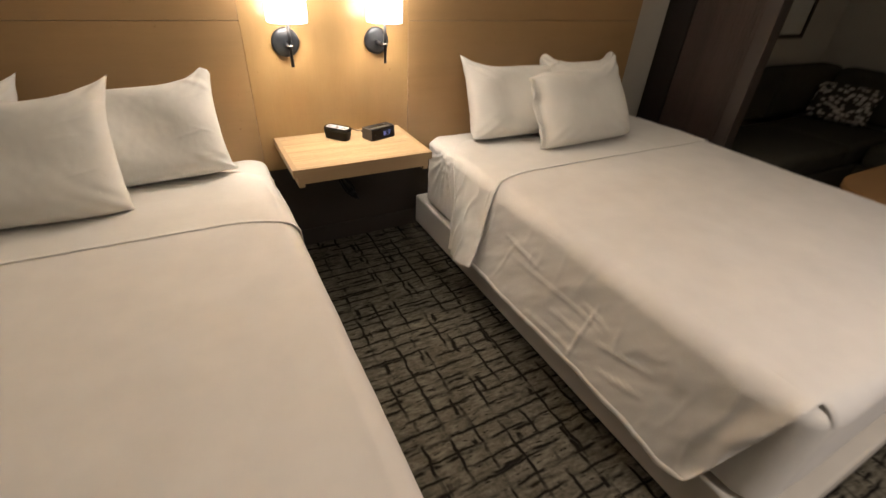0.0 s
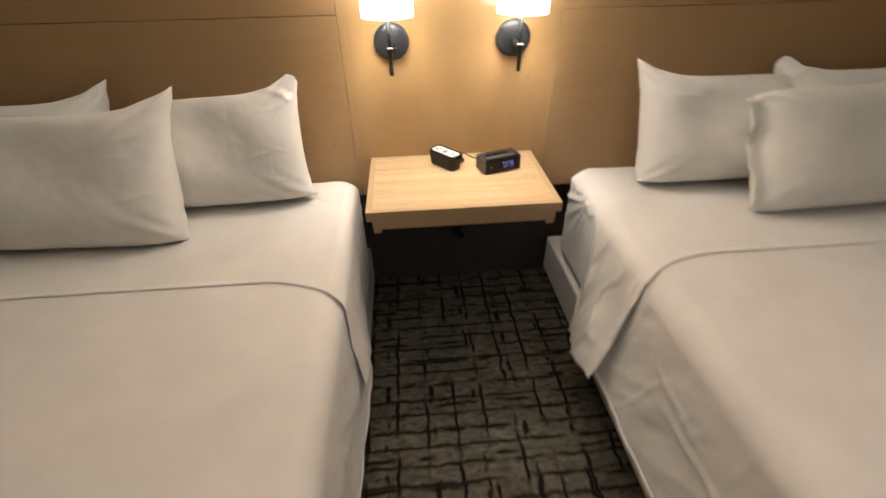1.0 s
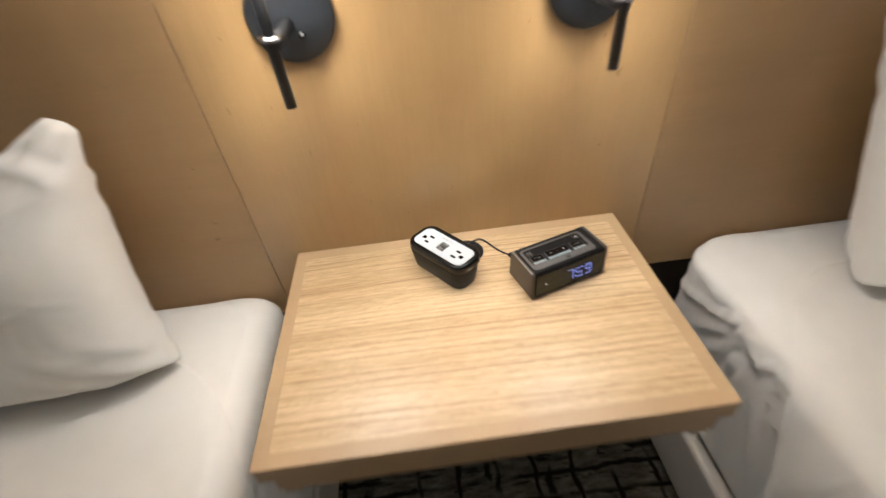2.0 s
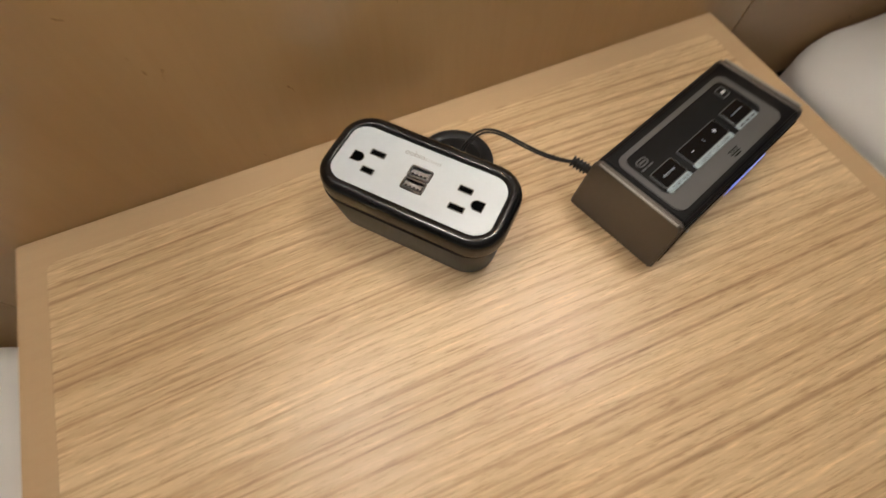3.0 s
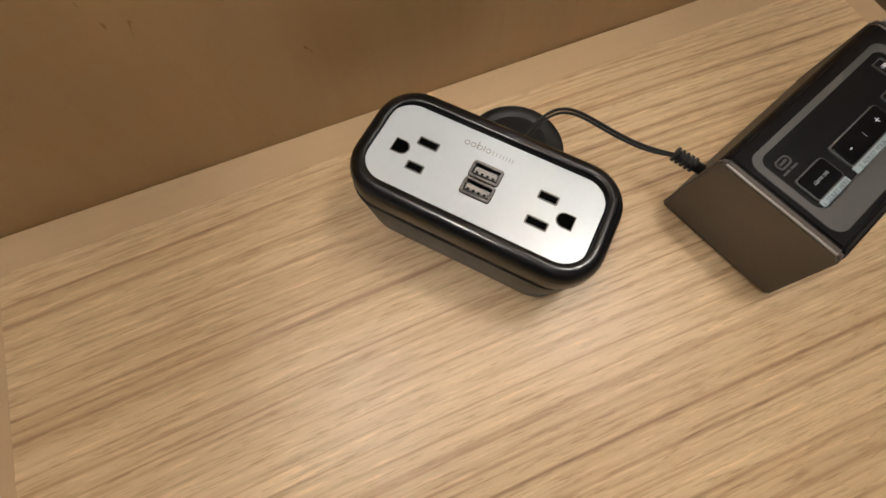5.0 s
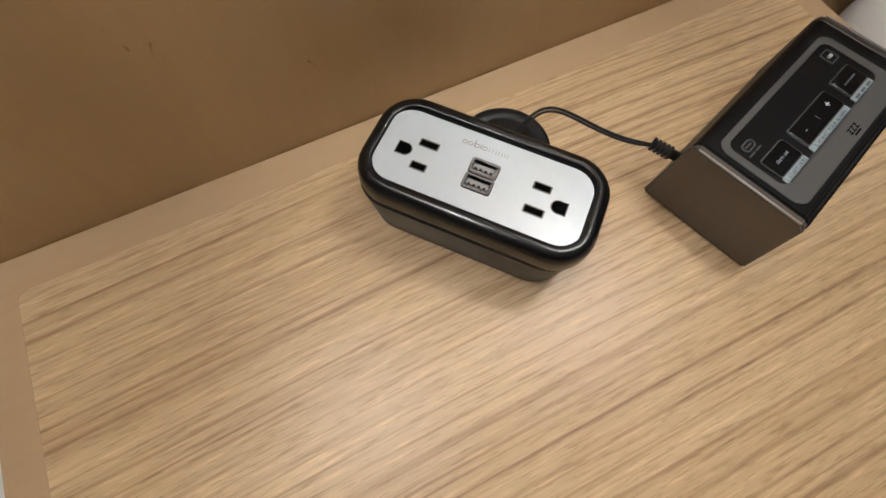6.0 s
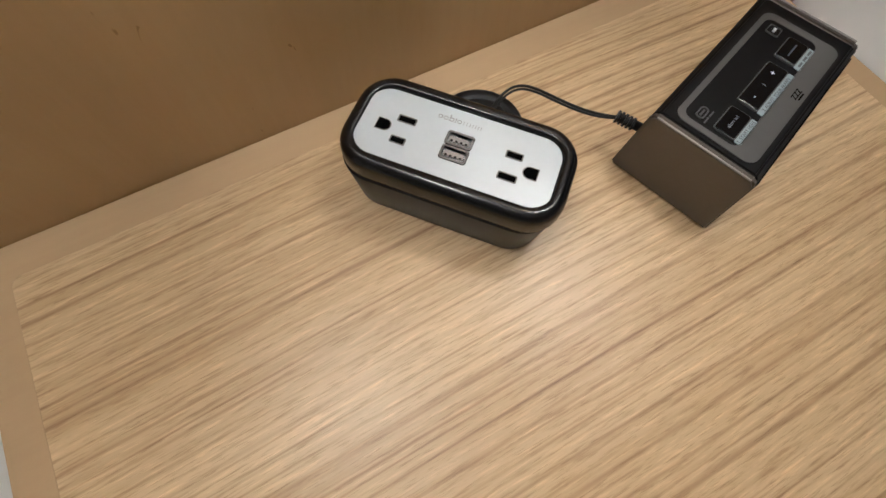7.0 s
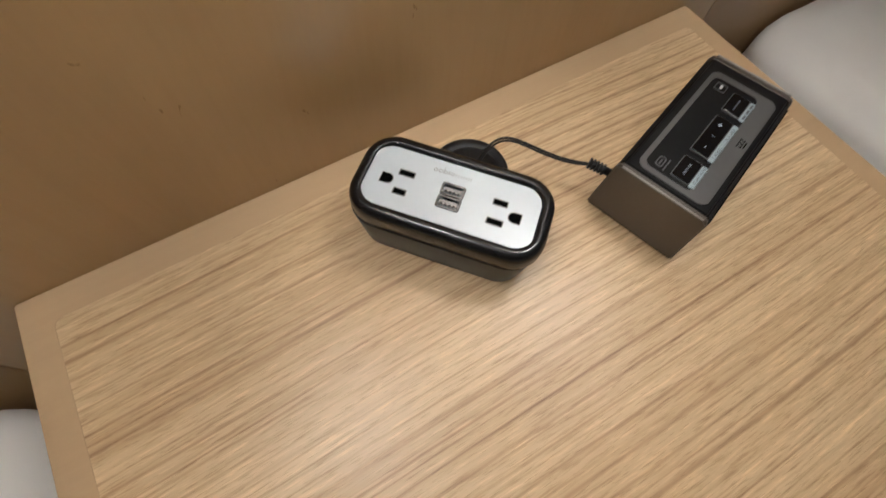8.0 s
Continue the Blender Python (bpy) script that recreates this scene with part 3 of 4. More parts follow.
def pillow(name, w, h, t, seed, m, label, ear=0, hem=0, tab=0.0, foot=False):
    """A plump pillow lying in its xz plane, with drawn-out corners and an open hem."""
    nx, nz = 104, 80
    bm = bmesh.new()
    rng = random.Random(seed)
    creases = []
    for _ in range(11):
        end = rng.choice((-1, 1))
        creases.append((end * rng.uniform(0.74, 0.97), rng.uniform(-0.8, 0.85), -end * rng.uniform(0.15, 0.5), rng.uniform(-0.2, 0.2), rng.uniform(0.0010, 0.0028), rng.uniform(0.020, 0.045)))
    sides = []
    for face in (1, -1):
        rows = []
        for k in range(nz + 1):
            row = []
            for i in range(nx + 1):
                a, c = 2 * i / nx - 1, 2 * k / nz - 1
                # the open end of the case runs on as a thin flap
                inner = min(1.0, abs(a) / 0.84) if a * hem > 0 else abs(a)
                ea, ec = 1 - inner ** 2.6, 1 - abs(c) ** 2.6
                puff = (max(ea, 0) * max(ec, 0)) ** 0.40
                # edges bow inward between the corners
                eared = c > 0 and (ear == 2 or a * ear > 0)
                sag = (0.25 if tab else 0.29) if c > 0 else 0.09
                lift = (min(1.0, (abs(a) / 0.86) ** 4) if tab else abs(a) ** 3) if eared else -0.25 * abs(a) ** 6
                x = a * w / 2 * (1 - 0.08 * (1 - abs(c) ** 2.5) * abs(a) ** 2)
                z = c * h / 2 * (1 - sag * (1 - lift) * abs(c) ** 2)
                tip = max(0.0, abs(a) * abs(c) - 0.66) / 0.34
                if eared:
                    blunt = max(0.0, abs(a) * abs(c) - 0.88) / 0.12
                    x, z = x * (1 + 0.02 * tip * (1 - tab) - 0.05 * tab * blunt), z * (1 + 0.05 * tip * (1 - tab) - 0.04 * tab * blunt)
                else:
                    soft = 1.0 if c > 0 else (0.35 if foot else 0.5)
                    x, z = x * (1 - 0.07 * soft * tip), z * (1 - 0.06 * soft * tip)
                    if c < 0 and foot:
                        x *= 1 + 0.05 * tip ** 3
                y = -face * t / 2 * puff
                rim = 1 - min(1, puff * 1.4)
                y += 0.10 * t * face * c * puff
                dent = math.exp(-(((a - 0.15 * ear) * 1.5 + c * 0.8) ** 2 * 2.2 + (c - 0.1) ** 2 * 2.5))
                y += face * 0.022 * dent * puff
                n1 = fbm(a * 1.5 + seed, c * 1.5, face * 2.0 + seed, 1)
                n2 = fbm(a * 6 + seed * 2, c * 3.5, face + seed, 3)
                y -= face * (0.014 * n1 + 0.0016 * n2) * (0.25 + 0.75 * puff) * min(1, puff * 3)
                if tab and eared:
                    fold = (abs(a) - 0.80) * 0.7 + (c - 0.78) * 0.7
                    y -= face * 0.0055 * math.exp(-((fold + 0.02) / 0.035) ** 2) * min(1, puff * 3) - face * 0.004 * math.exp(-((fold - 0.06) / 0.03) ** 2) * min(1, puff * 3)
                # radiating creases into the corners
                cr = (abs(a) * abs(c)) ** 2
                y -= face * 0.008 * cr * math.sin(22 * (a - c if a * c > 0 else a + c) + seed) * min(1, puff * 3)
                for ca, cc, da, dc, amp, wide in creases:
                    u = (a - ca) / da
                    if 0 < u < 1:
                        y -= face * amp * math.exp(-((c - cc - dc * u) / wide) ** 2) * math.sin(math.pi * u ** 0.6) * min(1, puff * 2)
                y += 0.010 * rim * fbm(a * 3 + seed, c * 3, seed, 2)
                if a * hem > 0 and inner > 0.97:
                    f = (abs(a) - 0.81) / 0.19
                    y += -face * 0.004 * (abs(a) < 0.99) + f * (0.018 * math.sin(c * 5.5 + seed) + 0.005 * math.sin(c * 17) - 0.025)
                row.append((x, y, z))
            rows.append(row)
        sides.append(rows)
    fv = [[bm.verts.new(p) for p in row] for row in sides[0]]
    bv = [[(fv[k][i] if k in (0, nz) or i in (0, nx) else bm.verts.new(sides[1][k][i])) for i in range(nx + 1)] for k in range(nz + 1)]
    for k in range(nz):
        for i in range(nx):
            bm.faces.new((fv[k][i], fv[k][i + 1], fv[k + 1][i + 1], fv[k + 1][i]))
            bm.faces.new((bv[k][i + 1], bv[k][i], bv[k + 1][i], bv[k + 1][i + 1]))
    ob = part(name, bm, PILLOW, None, "", True, m)
    return tagged(ob, label, "pillow", "bed pillows")


BT = 0.581
# tilt: the pillows lean back on the headboard
pillow("pillow", 0.585, 0.43, 0.20, 1.3, pose(0.915, -0.135, BT + 0.190, -24, 0, 0), "plump white pillow leaning on the headboard", -1)
pillow("pillow", 0.56, 0.43, 0.20, 4.9, pose(1.375, -0.15, BT + 0.190, -24, 0, 0), "white pillow behind a smaller one", 2, 0, 1.0)
pillow("pillow", 0.67, 0.46, 0.21, 8.2, pose(1.195, -0.320, BT + 0.187, -32, 0, 2), "white pillow with a ruffled case propped in front", 1, -1)
pillow("pillow", 0.57, 0.415, 0.20, 12.6, pose(-0.775, -0.120, BT + 0.181, -20, -2, 0), "plump white pillow leaning on the headboard", 1, 0, 1.0, True)
pillow("pillow", 0.58, 0.43, 0.20, 15.1, pose(-1.370, -0.14, BT + 0.185, -22, 0, 0), "white pillow behind a smaller one", 1)
pillow("pillow", 0.68, 0.46, 0.22, 18.4, pose(-1.160, -0.300, BT + 0.187, -24, 0, -3), "white pillow propped in front of two others", 1)

# ---------------------------------------------------------------- nightstand
TOP = 0.645
nightstand = thing("nightstand", pose(0, 0, 0), "wall-hung pale oak nightstand with a banded top", "nightstand")
inlay = slab(0.5665, 0.3589, 0.006, TOP - 0.030, TOP, 0.0003, 6)
bmesh.ops.translate(inlay, verts=inlay.verts, vec=(0, -0.2005, 0))
part("tabletop", inlay, OAK, nightstand, "straight-grained pale oak top")
band = ring_plate(0.6050, 0.4016, 0.002, 0.5668, 0.3592, 0.006, TOP - 0.032, TOP - 0.0002, (0, -0.0013), 6)
bmesh.ops.translate(band, verts=band.verts, vec=(0, -0.1992, 0))
part("edge_band", band, OAK_EDGE, nightstand, "plain tan edge band")
part("apron", box(-0.285, 0.285, -0.3990, -0.372, TOP - 0.062, TOP - 0.0322, 0.0006), OAK_EDGE, nightstand, "plain tan apron")
for s in (-1, 1):
    a, b = sorted((s * 0.285, s * 0.265))
    part("side_rail", box(a, b, -0.3715, -0.002, TOP - 0.062, TOP - 0.0325, 0.0015), OAK_EDGE, nightstand)
    part("bracket", box(s * 0.272 - 0.012, s * 0.272 + 0.012, -0.396, 0.0034, TOP - 0.078, TOP - 0.0625, 0.002), OAK_EDGE, nightstand)

# ---------------------------------------------------------------- wall lamps
def sconce():
    ob = thing("wall_sconce", pose(-0.195, 0.0025, 0), "lit wall sconce with white drum shade and gunmetal plate", "wall lamp", "wall sconces")
    prof = [(0.0, 0.0), (0.054, 0.0), (0.0565, 0.004), (0.0565, 0.010), (0.053, 0.014), (0.040, 0.019), (0.0, 0.022)]
    part("backplate", lathe(prof), GUNMETAL, ob, "dished gunmetal backplate", True, pose(0, 0, 1.041, 90, 0, 0))
    part("arm", tube(0.008, 0.008, 0.0, 0.105, 20), BLACK_METAL, ob, "black arm", True, pose(-0.003, -0.018, 1.036, 90, 0, 0))
    part("collar", lathe([(0.0, 0), (0.0125, 0), (0.0125, 0.004), (0.0, 0.004)], 24), CHROME, ob, "chrome collar", True, pose(-0.003, -0.12, 1.042))
    part("rod", tube(0.0065, 0.0065, 0.966, 1.15, 20, at=(-0.003, -0.12)), BLACK_METAL, ob, "black hanging rod", True)
    part("switch", tube(0.005, 0.004, 0.0, 0.012, 16), BLACK_METAL, ob, "", True, pose(0.012, -0.018, 1.022, 90, 0, 0))
    sh = lathe([(0.0745, 1.129), (0.0745, 1.335), (0.0725, 1.335), (0.0725, 1.129), (0.0745, 1.129)], 64, False)
    part("shade", sh, SHADE, ob, "glowing white fabric drum shade", True, pose(-0.003, -0.12, 0))
    # hidden disc added to keep the bulb's light and the upward fill apart
    part("added_baffle", lathe([(0.0, 1.284), (0.0715, 1.284), (0.0715, 1.287), (0.0, 1.287)], 48), PAPER, ob, "unseen white baffle disc added to split the light", False, pose(-0.003, -0.12, 0))
    return ob


left_sconce = sconce()
copy_thing(left_sconce, pose(0.201, 0.0025, 0))

# ---------------------------------------------------------------- power outlet
def power_unit():
    ob = thing("power_outlet", pose(-0.0330, -0.0942, TOP, 0, 0, -50.3), "desktop power outlet, black with a silver face", "power outlet")
    body = [(rounded(0.1160, 0.0472, 0.0180), 0.0), (rounded(0.1180, 0.0492, 0.0190), 0.002),
            (rounded(0.1250, 0.0605, 0.0207), 0.038), (rounded(0.1250, 0.0605, 0.0207), 0.0392)]
    part("body", loft(body), BLACK_SIDE, ob, "dark grey lower body", True)
    w, d, r = 0.1268, 0.0632, 0.0212
    rim = [(rounded(w - 0.0012, d - 0.0012, r - 0.0006), 0.0393), (rounded(w - 0.0003, d - 0.0003, r - 0.00015), 0.0402), (rounded(w, d, r), 0.0420)]
    for k in range(1, 15):
        a = k / 14 * radians(116)
        inset = 0.0057 * (1 - math.cos(a))
        rim.append((rounded(w - 2 * inset, d - 2 * inset, r - inset), 0.0470 + 0.0070 * math.sin(a)))
    rim.append((rounded(0.1108, 0.0464, 0.0125), 0.0519))
    part("bezel", loft(rim), BLACK_SATIN, ob, "satin black rounded bezel", True, pose(0.0008, 0.0016, 0))
    plate = part("faceplate", slab(0.1106, 0.0462, 0.0124, 0.0508, 0.0522, 0.0001), SILVER, ob, "brushed silver faceplate")
    z0, z1 = 0.0515, 0.0524

    def ground_hole(r, flat, top):
        """A D outline, flat on the outer side."""
        bm = bmesh.new()
        pts = [(flat, -r), (flat, r)] + [(-0.0006 + r * math.cos(a), r * math.sin(a)) for a in (math.pi / 2 + math.pi * k / 14 for k in range(15))]
        lo, hi = [bm.verts.new((x, y, z0)) for x, y in pts], [bm.verts.new((x, y, top)) for x, y in pts]
        bm.faces.new(hi)
        for i in range(len(pts)):
            bm.faces.new((lo[i], lo[(i + 1) % len(pts)], hi[(i + 1) % len(pts)], hi[i]))
        return bm

    for s in (-1, 1):
        for v, ln in ((0.0057, 0.0093 if s < 0 else 0.0083), (-0.0083, 0.0074 if s < 0 else 0.0093)):
            part("slot_rim", ring_plate(ln + 0.0014, 0.0047, 0.0007, ln, 0.0034, 0.0004, z0, z1 + 0.0001, (0, 0), 2), SLOT_RIM, plate, "", False, pose(s * 0.0306, v, 0))
            part("slot", slab(ln, 0.0034, 0.0004, z0, z1, 0, 2), HOLE, plate, "", False, pose(s * 0.0306, v, 0))
        turn = pose(s * 0.0417, -0.0014, 0, 0, 0, 0 if s > 0 else 180)
        part("ground_rim", ground_hole(0.0039, 0.0040, z1 - 0.0001), SLOT_RIM, plate, "", False, turn)
        part("ground_hole", ground_hole(0.0033, 0.0035, z1 + 0.0001), HOLE, plate, "", False, turn)
    for v in (0.0039, -0.0055):
        usb = part("usb_port", ring_plate(0.0146, 0.0086, 0.0013, 0.0126, 0.0064, 0.0006, z0, z1 + 0.0005, (0, 0), 3), STEEL, plate, "steel-rimmed USB socket", False, pose(0.0003, v, 0))
        part("gap", ring_plate(0.0153, 0.0093, 0.0016, 0.0146, 0.0086, 0.0013, z0, z1 + 0.0001, (0, 0), 3), HOLE, usb)
        part("cavity", slab(0.0127, 0.0065, 0.0004, z0, z1 - 0.0002, 0, 2), HOLE, usb)
        part("tongue", box(-0.0056, 0.0056, -0.0022, 0.0014, z0, z1 + 0.0001, 0.0001, 1), TONGUE, usb)
        for k in range(4):
            part("contact", box(-0.0047 + k * 0.0027, -0.0034 + k * 0.0027, -0.0021, -0.0009, z1, z1 + 0.0002), HOLE, usb)
    # maker's mark as plain rings and strokes
    for k, (x, tall) in enumerate(((-0.0148, 0), (-0.0116, 0), (-0.0082, 0), (-0.0060, 1), (-0.0038, 0), (-0.0013, 2), (0.0005, 2), (0.0023, 2), (0.0039, 2), (0.0055, 2), (0.0071, 2), (0.0086, 2))):
        ink = LOGO_PRINT if k < 5 else PALE_MARK
        if tall:
            part("mark", box(x - 0.00022, x + 0.00022, 0.0141, 0.0165 if tall == 2 else 0.0172, 0.0520, 0.0523), ink, plate)
        else:
            part("mark", ring_plate(0.0026, 0.0025, 0.00122, 0.0019, 0.0018, 0.00088, 0.0520, 0.0523, (0, 0), 5), ink, plate, "", False, pose(x, 0.0153, 0))
    part("mark", box(-0.00965, -0.0092, 0.0141, 0.0183, 0.0520, 0.0523), LOGO_PRINT, plate)
    return ob


power_unit()

# ---------------------------------------------------------------- cable grommet
grommet = thing("cable_grommet", pose(0.010, -0.058, TOP), "round black plastic cable grommet in the tabletop", "grommet")
part("flange", lathe([(0.030, 0.0), (0.030, 0.003), (0.0285, 0.0045), (0.0225, 0.0045), (0.0215, 0.0032), (0.0, 0.0032)]), RUBBER, grommet, "", True)
part("cap", lathe([(0.0208, 0.0033), (0.0205, 0.0046), (0.019, 0.005), (0.0, 0.005)]), RUBBER, grommet, "", True)

# ---------------------------------------------------------------- alarm clock
def clock():
    ob = thing("alarm_clock", pose(0.149, -0.138, TOP, 0, 0, 17.4), "black digital alarm clock with a blue display", "alarm clock")
    hw, h = 0.0690, 0.053
    prof = [(-0.0360, 0.0015), (-0.0335, h - 0.003), (-0.0305, h), (0.0290, h), (0.0320, h - 0.003), (0.0355, 0.0015)]

    def extrude(x0, x1, grow=0.0, rim=0.0009):
        bm = bmesh.new()
        cy, cz = 0.0, h / 2
        a = [bm.verts.new((x0, cy + (y - cy) * (1 + grow), cz + (z - cz) * (1 + grow))) for y, z in prof]
        b = [bm.verts.new((x1, cy + (y - cy) * (1 + grow), cz + (z - cz) * (1 + grow))) for y, z in prof]
        bm.faces.new(a), bm.faces.new(b[::-1])
        k = len(prof)
        for i in range(k):
            bm.faces.new((a[(i + 1) % k], a[i], b[i], b[(i + 1) % k]))
        bmesh.ops.recalc_face_normals(bm, faces=bm.faces)
        bmesh.ops.bevel(bm, geom=list(bm.edges), offset=rim, segments=3, affect="EDGES")
        return bm

    part("body", extrude(-hw + 0.0049, hw - 0.0049), CLOCK_TOP, ob, "matt black body")
    for s in (-1, 1):
        x0, x1 = sorted((s * hw, s * (hw - 0.0048)))
        part("end_cap", extrude(x0, x1, 0.012, 0.0013), ANODISED, ob, "bronze-grey metal end plate")
        # added pale strip paints the lamp's glint along the plate's top edge
        e0, e1 = sorted((s * (hw - 0.0009), s * (hw + 0.0003)))
        part("edge_glint", box(e0, e1, -0.0300, 0.0285, h - 0.0002, h + 0.0007, 0.0003, 2), EDGE_GLINT, ob, "metal edge with its glint painted pale")
    part("foot", box(-hw + 0.01, hw - 0.01, -0.031, 0.031, 0.0, 0.0014), RUBBER, ob)
    # front glass with digits
    lean = math.degrees(math.atan2(0.0025, h - 0.0045))
    front = part("display", slab(0.126, 0.044, 0.002, 0.0, 0.0008, 0.0002), GLOSS, ob, "glossy black display window", False,
                 pose(0.0, -0.0352, h / 2 - 0.0005, 90 - lean, 0, 0))
    seg_on = {"7": "abc", "5": "afgcd", "9": "abcdfg"}

    def digit(ch, x, w=0.0098, hh=0.0185, t=0.0014):
        bars = {"a": (0, hh / 2, w, t), "g": (0, 0, w, t), "d": (0, -hh / 2, w, t), "b": (w / 2, hh / 4, t, hh / 2), "c": (w / 2, -hh / 4, t, hh / 2),
                "f": (-w / 2, hh / 4, t, hh / 2), "e": (-w / 2, -hh / 4, t, hh / 2)}
        for s in seg_on[ch]:
            cx, cy, bw, bh = bars[s]
            part("segment", box(x + cx - bw / 2 + 0.0004, x + cx + bw / 2 - 0.0004, cy - bh / 2 + 0.0004, cy + bh / 2 - 0.0004, 0.0008, 0.0011), BLUE_LED, front, "blue display segment")

    digit("7", 0.000), digit("5", 0.0165), digit("9", 0.033)
    for cy in (-0.004, 0.004):
        part("colon_dot", box(0.0075, 0.0089, cy - 0.0007, cy + 0.0007, 0.0008, 0.0011), BLUE_LED, front, "blue display dot")
    part("indicator", tube(0.0011, 0.0011, 0.0008, 0.0012, 12, at=(-0.045, 0.0)), WHITE_PRINT, front)
    # printed top
    top = part("control_panel", ring_plate(0.1140, 0.0500, 0.007, 0.1040, 0.0340, 0.0050, 0.0, 0.0004, (-0.0007, 0.0045)), GREY_PRINT, ob, "grey printed frame",
               False, pose(-0.0035, -0.0015, h))

    def key(x, w, caption, mark, label):
        k = part("button", slab(w, 0.0122, 0.0016, 0.0, 0.0014, 0.0004, 4), GLOSS, top, label, False, pose(x, -0.0024, 0.0))
        part("bezel", ring_plate(w + 0.0012, 0.0134, 0.0020, w, 0.0122, 0.0016, 0.0, 0.0009, (0, 0), 4), GREY_PRINT, k)
        tab = part("caption_tab", slab(w + 0.0012, 0.0042, 0.0008, 0.0, 0.0004, 0, 3), PALE_PRINT, top, "pale caption strip", False, pose(x, -0.0112, 0.0))
        if caption:
            words("caption", caption, 0.0030, DARK_PRINT, tab, pose(0, 0.0, 0.00045))
        else:
            for q in range(3):
                part("bar", box(-w / 2 + 0.002 + q * w / 3.2, -w / 2 + 0.0015 + (q + 0.8) * w / 3.2, -0.0007, 0.0007, 0.0004, 0.0005), DARK_PRINT, tab)
        if mark:
            words("mark", mark, 0.0029, PALE_MARK, k, pose(0, 0.0002, 0.00145))
        else:
            part("bar", box(-w * 0.3, w * 0.3, -0.0005, 0.0005, 0.0014, 0.00145), DARK_PRINT, k)
        return k

    key(-0.0390, 0.0200, "1. START HERE", "alarm set", "glossy alarm button")
    mid = key(-0.0025, 0.0390, "2. ADJUST YOUR ALARM", "|", "glossy plus and minus button")
    words("minus", "-", 0.006, WHITE_PRINT, mid, pose(-0.012, 0.0002, 0.00145))
    words("plus", "+", 0.006, WHITE_PRINT, mid, pose(0.012, 0.0002, 0.00145))
    key(0.0345, 0.0200, "", "", "glossy snooze button")
    sw = part("usb_c_port", ring_plate(0.0092, 0.0052, 0.0024, 0.0076, 0.0036, 0.0017, 0.0, 0.0007, (0, 0), 6), GREY_PRINT, top, "small charging port", False, pose(-0.0445, 0.0135, 0.0))
    part("tongue", box(-0.0026, 0.0026, -0.0006, 0.0006, 0.0, 0.0005), GREY_PRINT, sw)
    for q in range(2):
        part("port_caption", box(-0.0500 + q * 0.0058, -0.0450 + q * 0.0058, 0.0086, 0.0096, 0.0, 0.0003), GREY_PRINT, top)
    tog = part("toggle", ring_plate(0.0084, 0.0084, 0.0014, 0.0070, 0.0070, 0.001, 0.0, 0.0008, (0, 0), 4), GREY_PRINT, top, "small slide switch", False, pose(0.0430, 0.0135, 0.0))
    part("lever", box(-0.0008, 0.0020, -0.0010, 0.0008, 0.0, 0.0011), WHITE_PRINT, tog)
    words("snooze_mark", "zzz", 0.0074, HOLE, top, pose(0.0060, -0.0190, 0.0005))
    part("snooze_bar", box(0.0028, 0.0092, -0.0229, -0.0220, 0.0004, 0.0005), HOLE, top)
    return ob


clock()
cable = thing("power_cable", pose(0, 0, 0), "thin black power cable from grommet to clock", "cable")
cord("cord", [(0.006, -0.064, 0.651), (0.012, -0.062, 0.664), (0.024, -0.058, 0.674), (0.038, -0.061, 0.676), (0.050, -0.077, 0.673), (0.062, -0.094, 0.671), (0.072, -0.105, 0.672), (0.082, -0.113, 0.673)], 0.0009, RUBBER, cable)
cord("cord", [(0.0065, -0.065, 0.651), (0.0125, -0.0635, 0.663), (0.0245, -0.0595, 0.6725), (0.038, -0.0625, 0.6745), (0.0495, -0.0785, 0.6715), (0.0615, -0.0955, 0.6700), (0.0715, -0.1065, 0.6715), (0.082, -0.113, 0.673)], 0.0008, RUBBER, cable)
part("plug", tube(0.0030, 0.0030, 0.0, 0.0165, 20), RUBBER, cable, "", True, look((0.0765, -0.1085, 0.6732), (0.0860, -0.1235, 0.672)) @ pose(0, 0, 0, 180, 0, 0))
for k in range(5):
    part("strain_relief", tube(0.0041, 0.0041, 0.0, 0.0013, 20), RUBBER, cable, "", False,
         look((0.0765 + k * 0.0014, -0.1085 - k * 0.0022, 0.6732 - k * 0.0002), (0.0860, -0.1235, 0.672)) @ pose(0, 0, 0, 180, 0, 0))

# slack leads tied in a bundle under the nightstand
bundle = thing("cable_bundle", pose(0, 0, 0), "tied bundle of slack black cables hanging under the nightstand", "cable")
cord("lead", [(-0.045, -0.10, 0.6165), (-0.055, -0.10, 0.52), (-0.040, -0.10, 0.43), (0.005, -0.105, 0.375), (0.046, -0.10, 0.325), (0.040, -0.09, 0.318), (0.000, -0.09, 0.36), (-0.035, -0.09, 0.42), (-0.040, -0.10, 0.50), (-0.02, -0.10, 0.6165)], 0.0045, RUBBER, bundle)
cord("lead", [(-0.030, -0.11, 0.6165), (-0.040, -0.115, 0.50), (-0.020, -0.115, 0.44), (0.015, -0.11, 0.40), (0.020, -0.105, 0.36), (0.000, -0.10, 0.345), (-0.025, -0.10, 0.385), (-0.050, -0.10, 0.45)], 0.0045, RUBBER, bundle)
cord("lead", [(-0.050, -0.09, 0.45), (-0.015, -0.085, 0.445), (0.022, -0.09, 0.405), (0.032, -0.095, 0.36), (0.015, -0.10, 0.335), (-0.015, -0.10, 0.37)], 0.004, RUBBER, bundle)
part("tie", lathe([(0.016, 0.0), (0.019, 0.002), (0.019, 0.014), (0.016, 0.016)], 20), RUBBER, bundle, "", True, pose(0.004, -0.10, 0.362, 0, 40, 0))
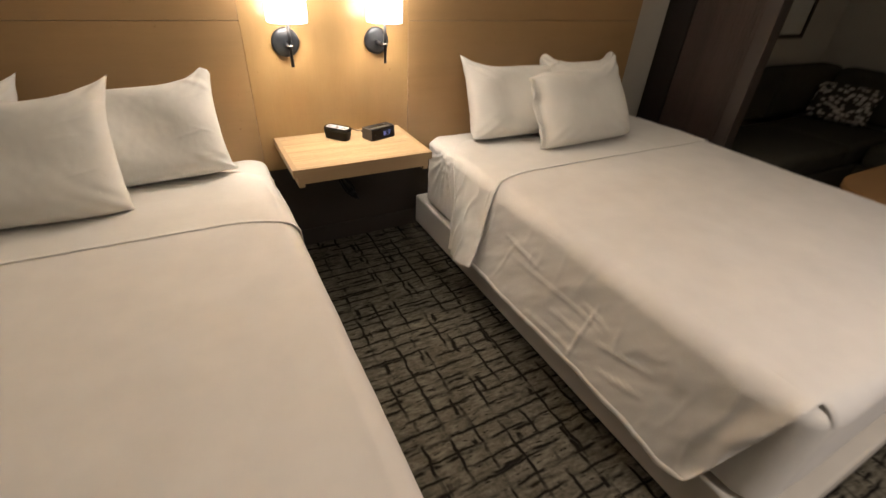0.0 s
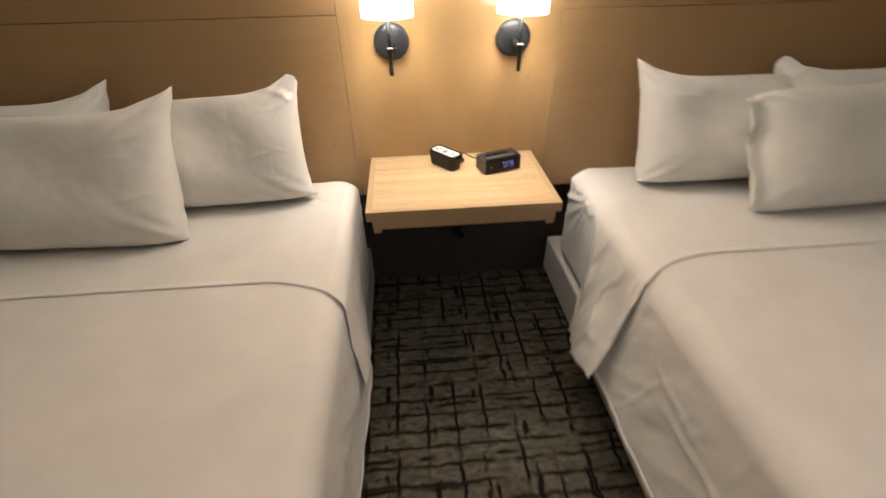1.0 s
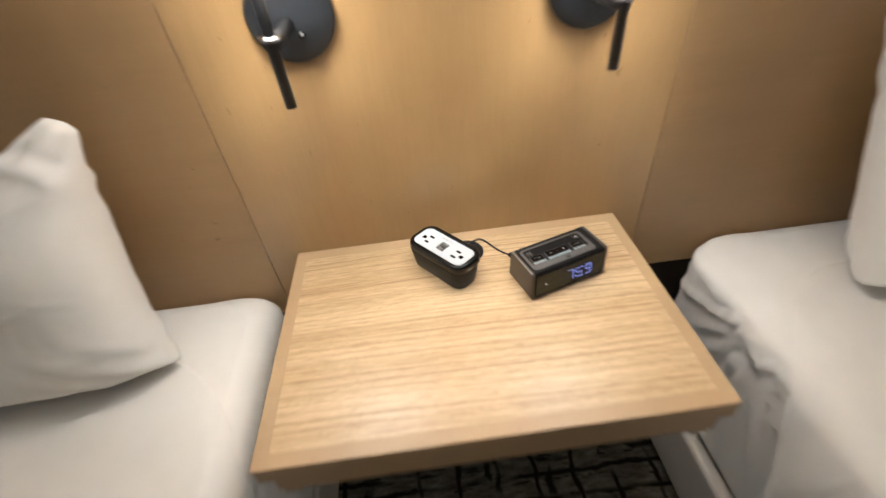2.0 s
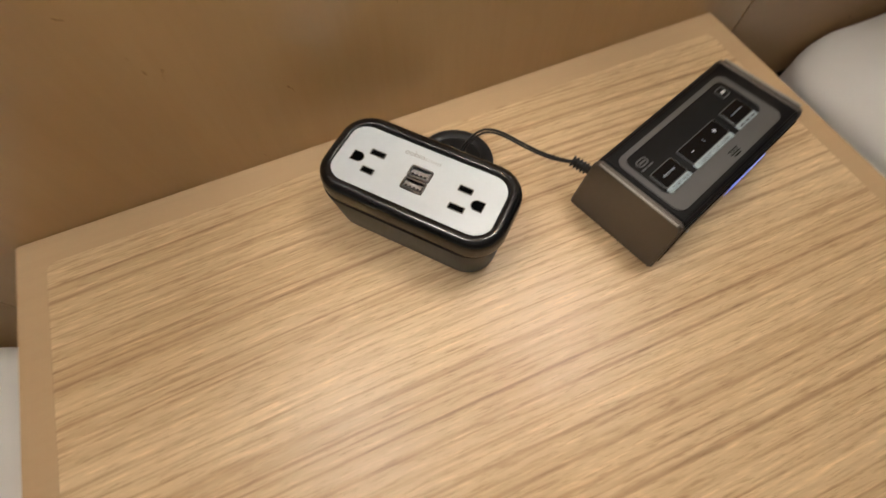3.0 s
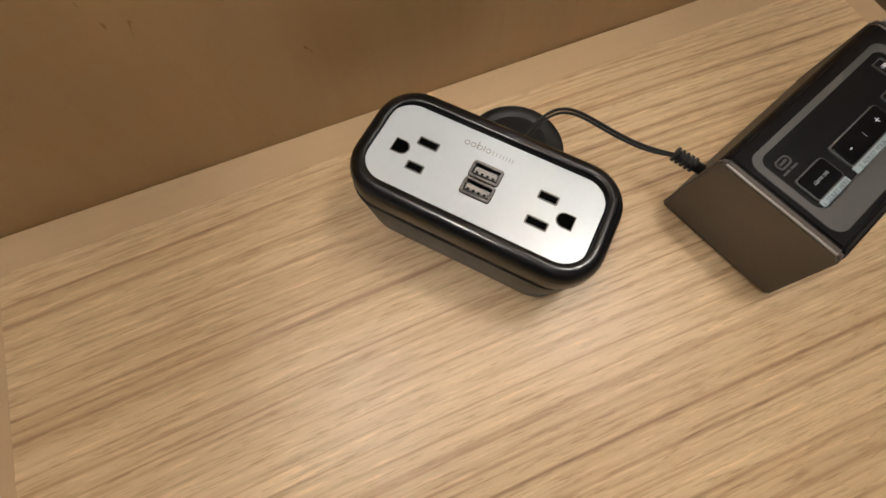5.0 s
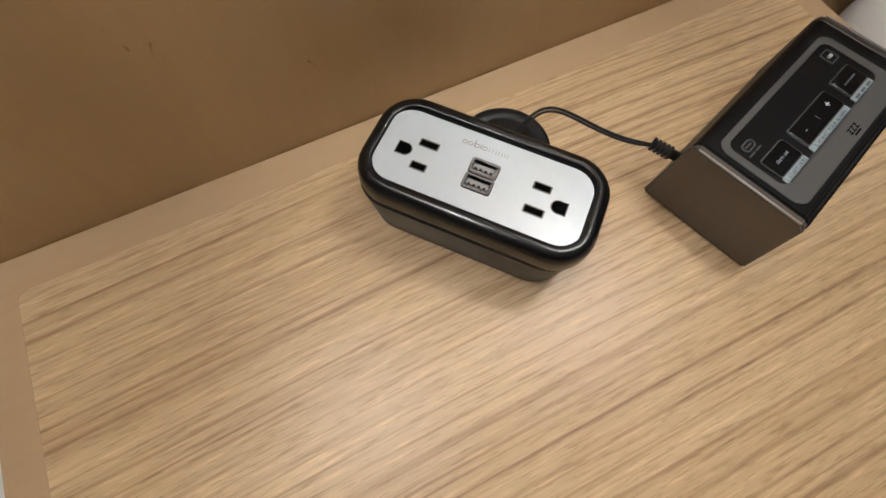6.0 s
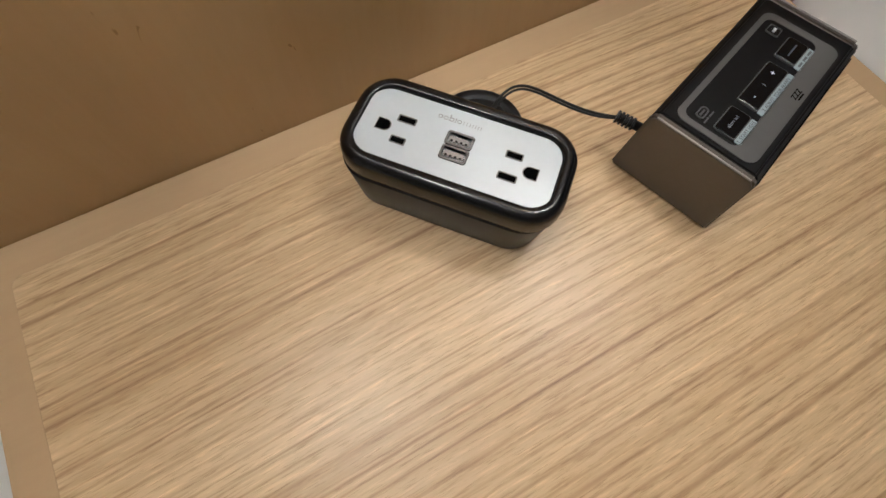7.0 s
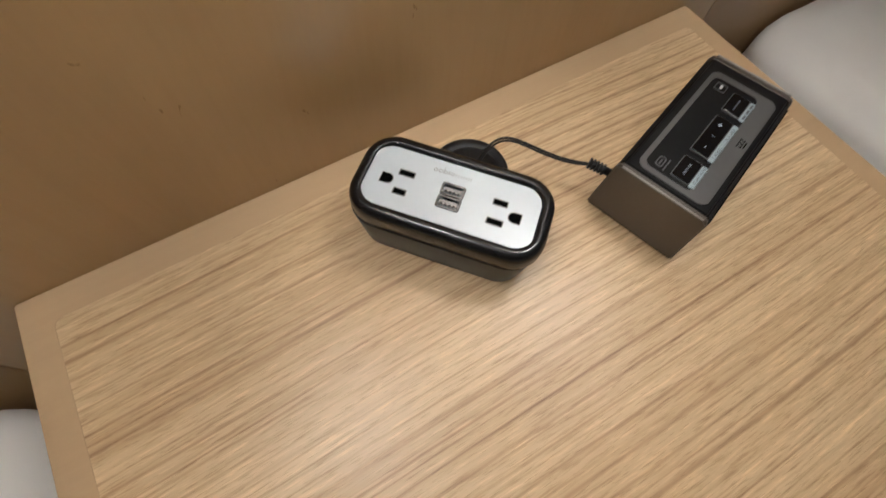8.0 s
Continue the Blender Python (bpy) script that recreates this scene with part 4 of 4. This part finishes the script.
part("plug", loft([(rounded(0.030, 0.026, 0.006), 0.0), (rounded(0.032, 0.028, 0.006), 0.03), (rounded(0.016, 0.016, 0.005), 0.05), (rounded(0.008, 0.008, 0.003), 0.07)]), RUBBER, bundle, "black moulded plug", True, pose(0.000, -0.10, 0.375, 0, 138, 0))

# ---------------------------------------------------------------- sofa corner
sofa = thing("corner_sofa", pose(0, 0, 0), "dark charcoal upholstered corner sofa against two walls", "sofa")
part("base", box(2.35, 4.40, -0.80, 0.06, 0.05, 0.26, 0.02, 3), SOFA, sofa)
part("base", box(3.60, 4.40, -2.2, -0.802, 0.05, 0.26, 0.02, 3), SOFA, sofa)
part("back_cushion", box(2.36, 3.45, -0.16, 0.06, 0.42, 0.80, 0.06, 4), SOFA, sofa)
part("back_cushion", box(3.46, 4.38, -0.16, 0.06, 0.42, 0.80, 0.06, 4), SOFA, sofa)
part("back_cushion", box(4.18, 4.40, -2.2, -0.17, 0.42, 0.80, 0.06, 4), SOFA, sofa)
part("seat_cushion", box(2.36, 3.40, -0.80, -0.17, 0.262, 0.43, 0.05, 4), SOFA, sofa)
part("seat_cushion", box(3.41, 4.17, -0.80, -0.17, 0.262, 0.43, 0.05, 4), SOFA, sofa)
part("seat_cushion", box(3.60, 4.17, -2.2, -0.81, 0.262, 0.43, 0.05, 4), SOFA, sofa)


# patterned cushion
def weave_mat():
    mat, n, l, b = material("patterned_cushion_cloth", 0.9, 0.0, (0.3, 0.3, 0.3), 0.2)
    vo = n.new("ShaderNodeTexVoronoi")
    vo.inputs["Scale"].default_value = 26.0
    l.new(coords(n, l, (1, 1, 1.6)), vo.inputs["Vector"])
    l.new(ramp(n, l, vo.outputs["Distance"], [(0.43, (0.72, 0.70, 0.66)), (0.53, (0.06, 0.055, 0.05))]), b.inputs["Base Color"])
    return mat


pad = pillow("throw_cushion", 0.44, 0.34, 0.14, 22.2, pose(3.985, -0.40, 0.585, -22, 0, -78), "black and pale grey patterned cushion on the sofa")
pad.data.materials[0] = weave_mat()
tagged(pad, category="cushion", group="sofa cushions")

# framed picture over the sofa
picture = thing("framed_picture", pose(3.675, N, 0.985), "dark-framed pale picture on the wall over the sofa", "picture")
fr = ring_plate(0.49, 0.62, 0.002, 0.43, 0.56, 0.001, 0.0, 0.022, (0, 0), 2)
part("frame", fr, ESPRESSO, picture, "thin dark wooden frame", False, pose(0, -0.001, 0.31, 90, 0, 0))
part("mount", box(-0.214, 0.214, -0.010, -0.002, 0.031, 0.589), PAPER, picture, "pale picture paper")

# low table before the sofa
coffee = thing("coffee_table", pose(2.88, -1.62, 0), "honey wood coffee table with rounded corners", "table")
part("tabletop", slab(1.06, 1.06, 0.30, 0.415, 0.45, 0.004, 14), TABLE_WOOD, coffee)
part("column", lathe([(0.26, 0.0), (0.26, 0.012), (0.05, 0.03), (0.04, 0.06), (0.04, 0.40), (0.12, 0.4145), (0.0, 0.4145)], 40), BLACK_METAL, coffee, "black pedestal", True)
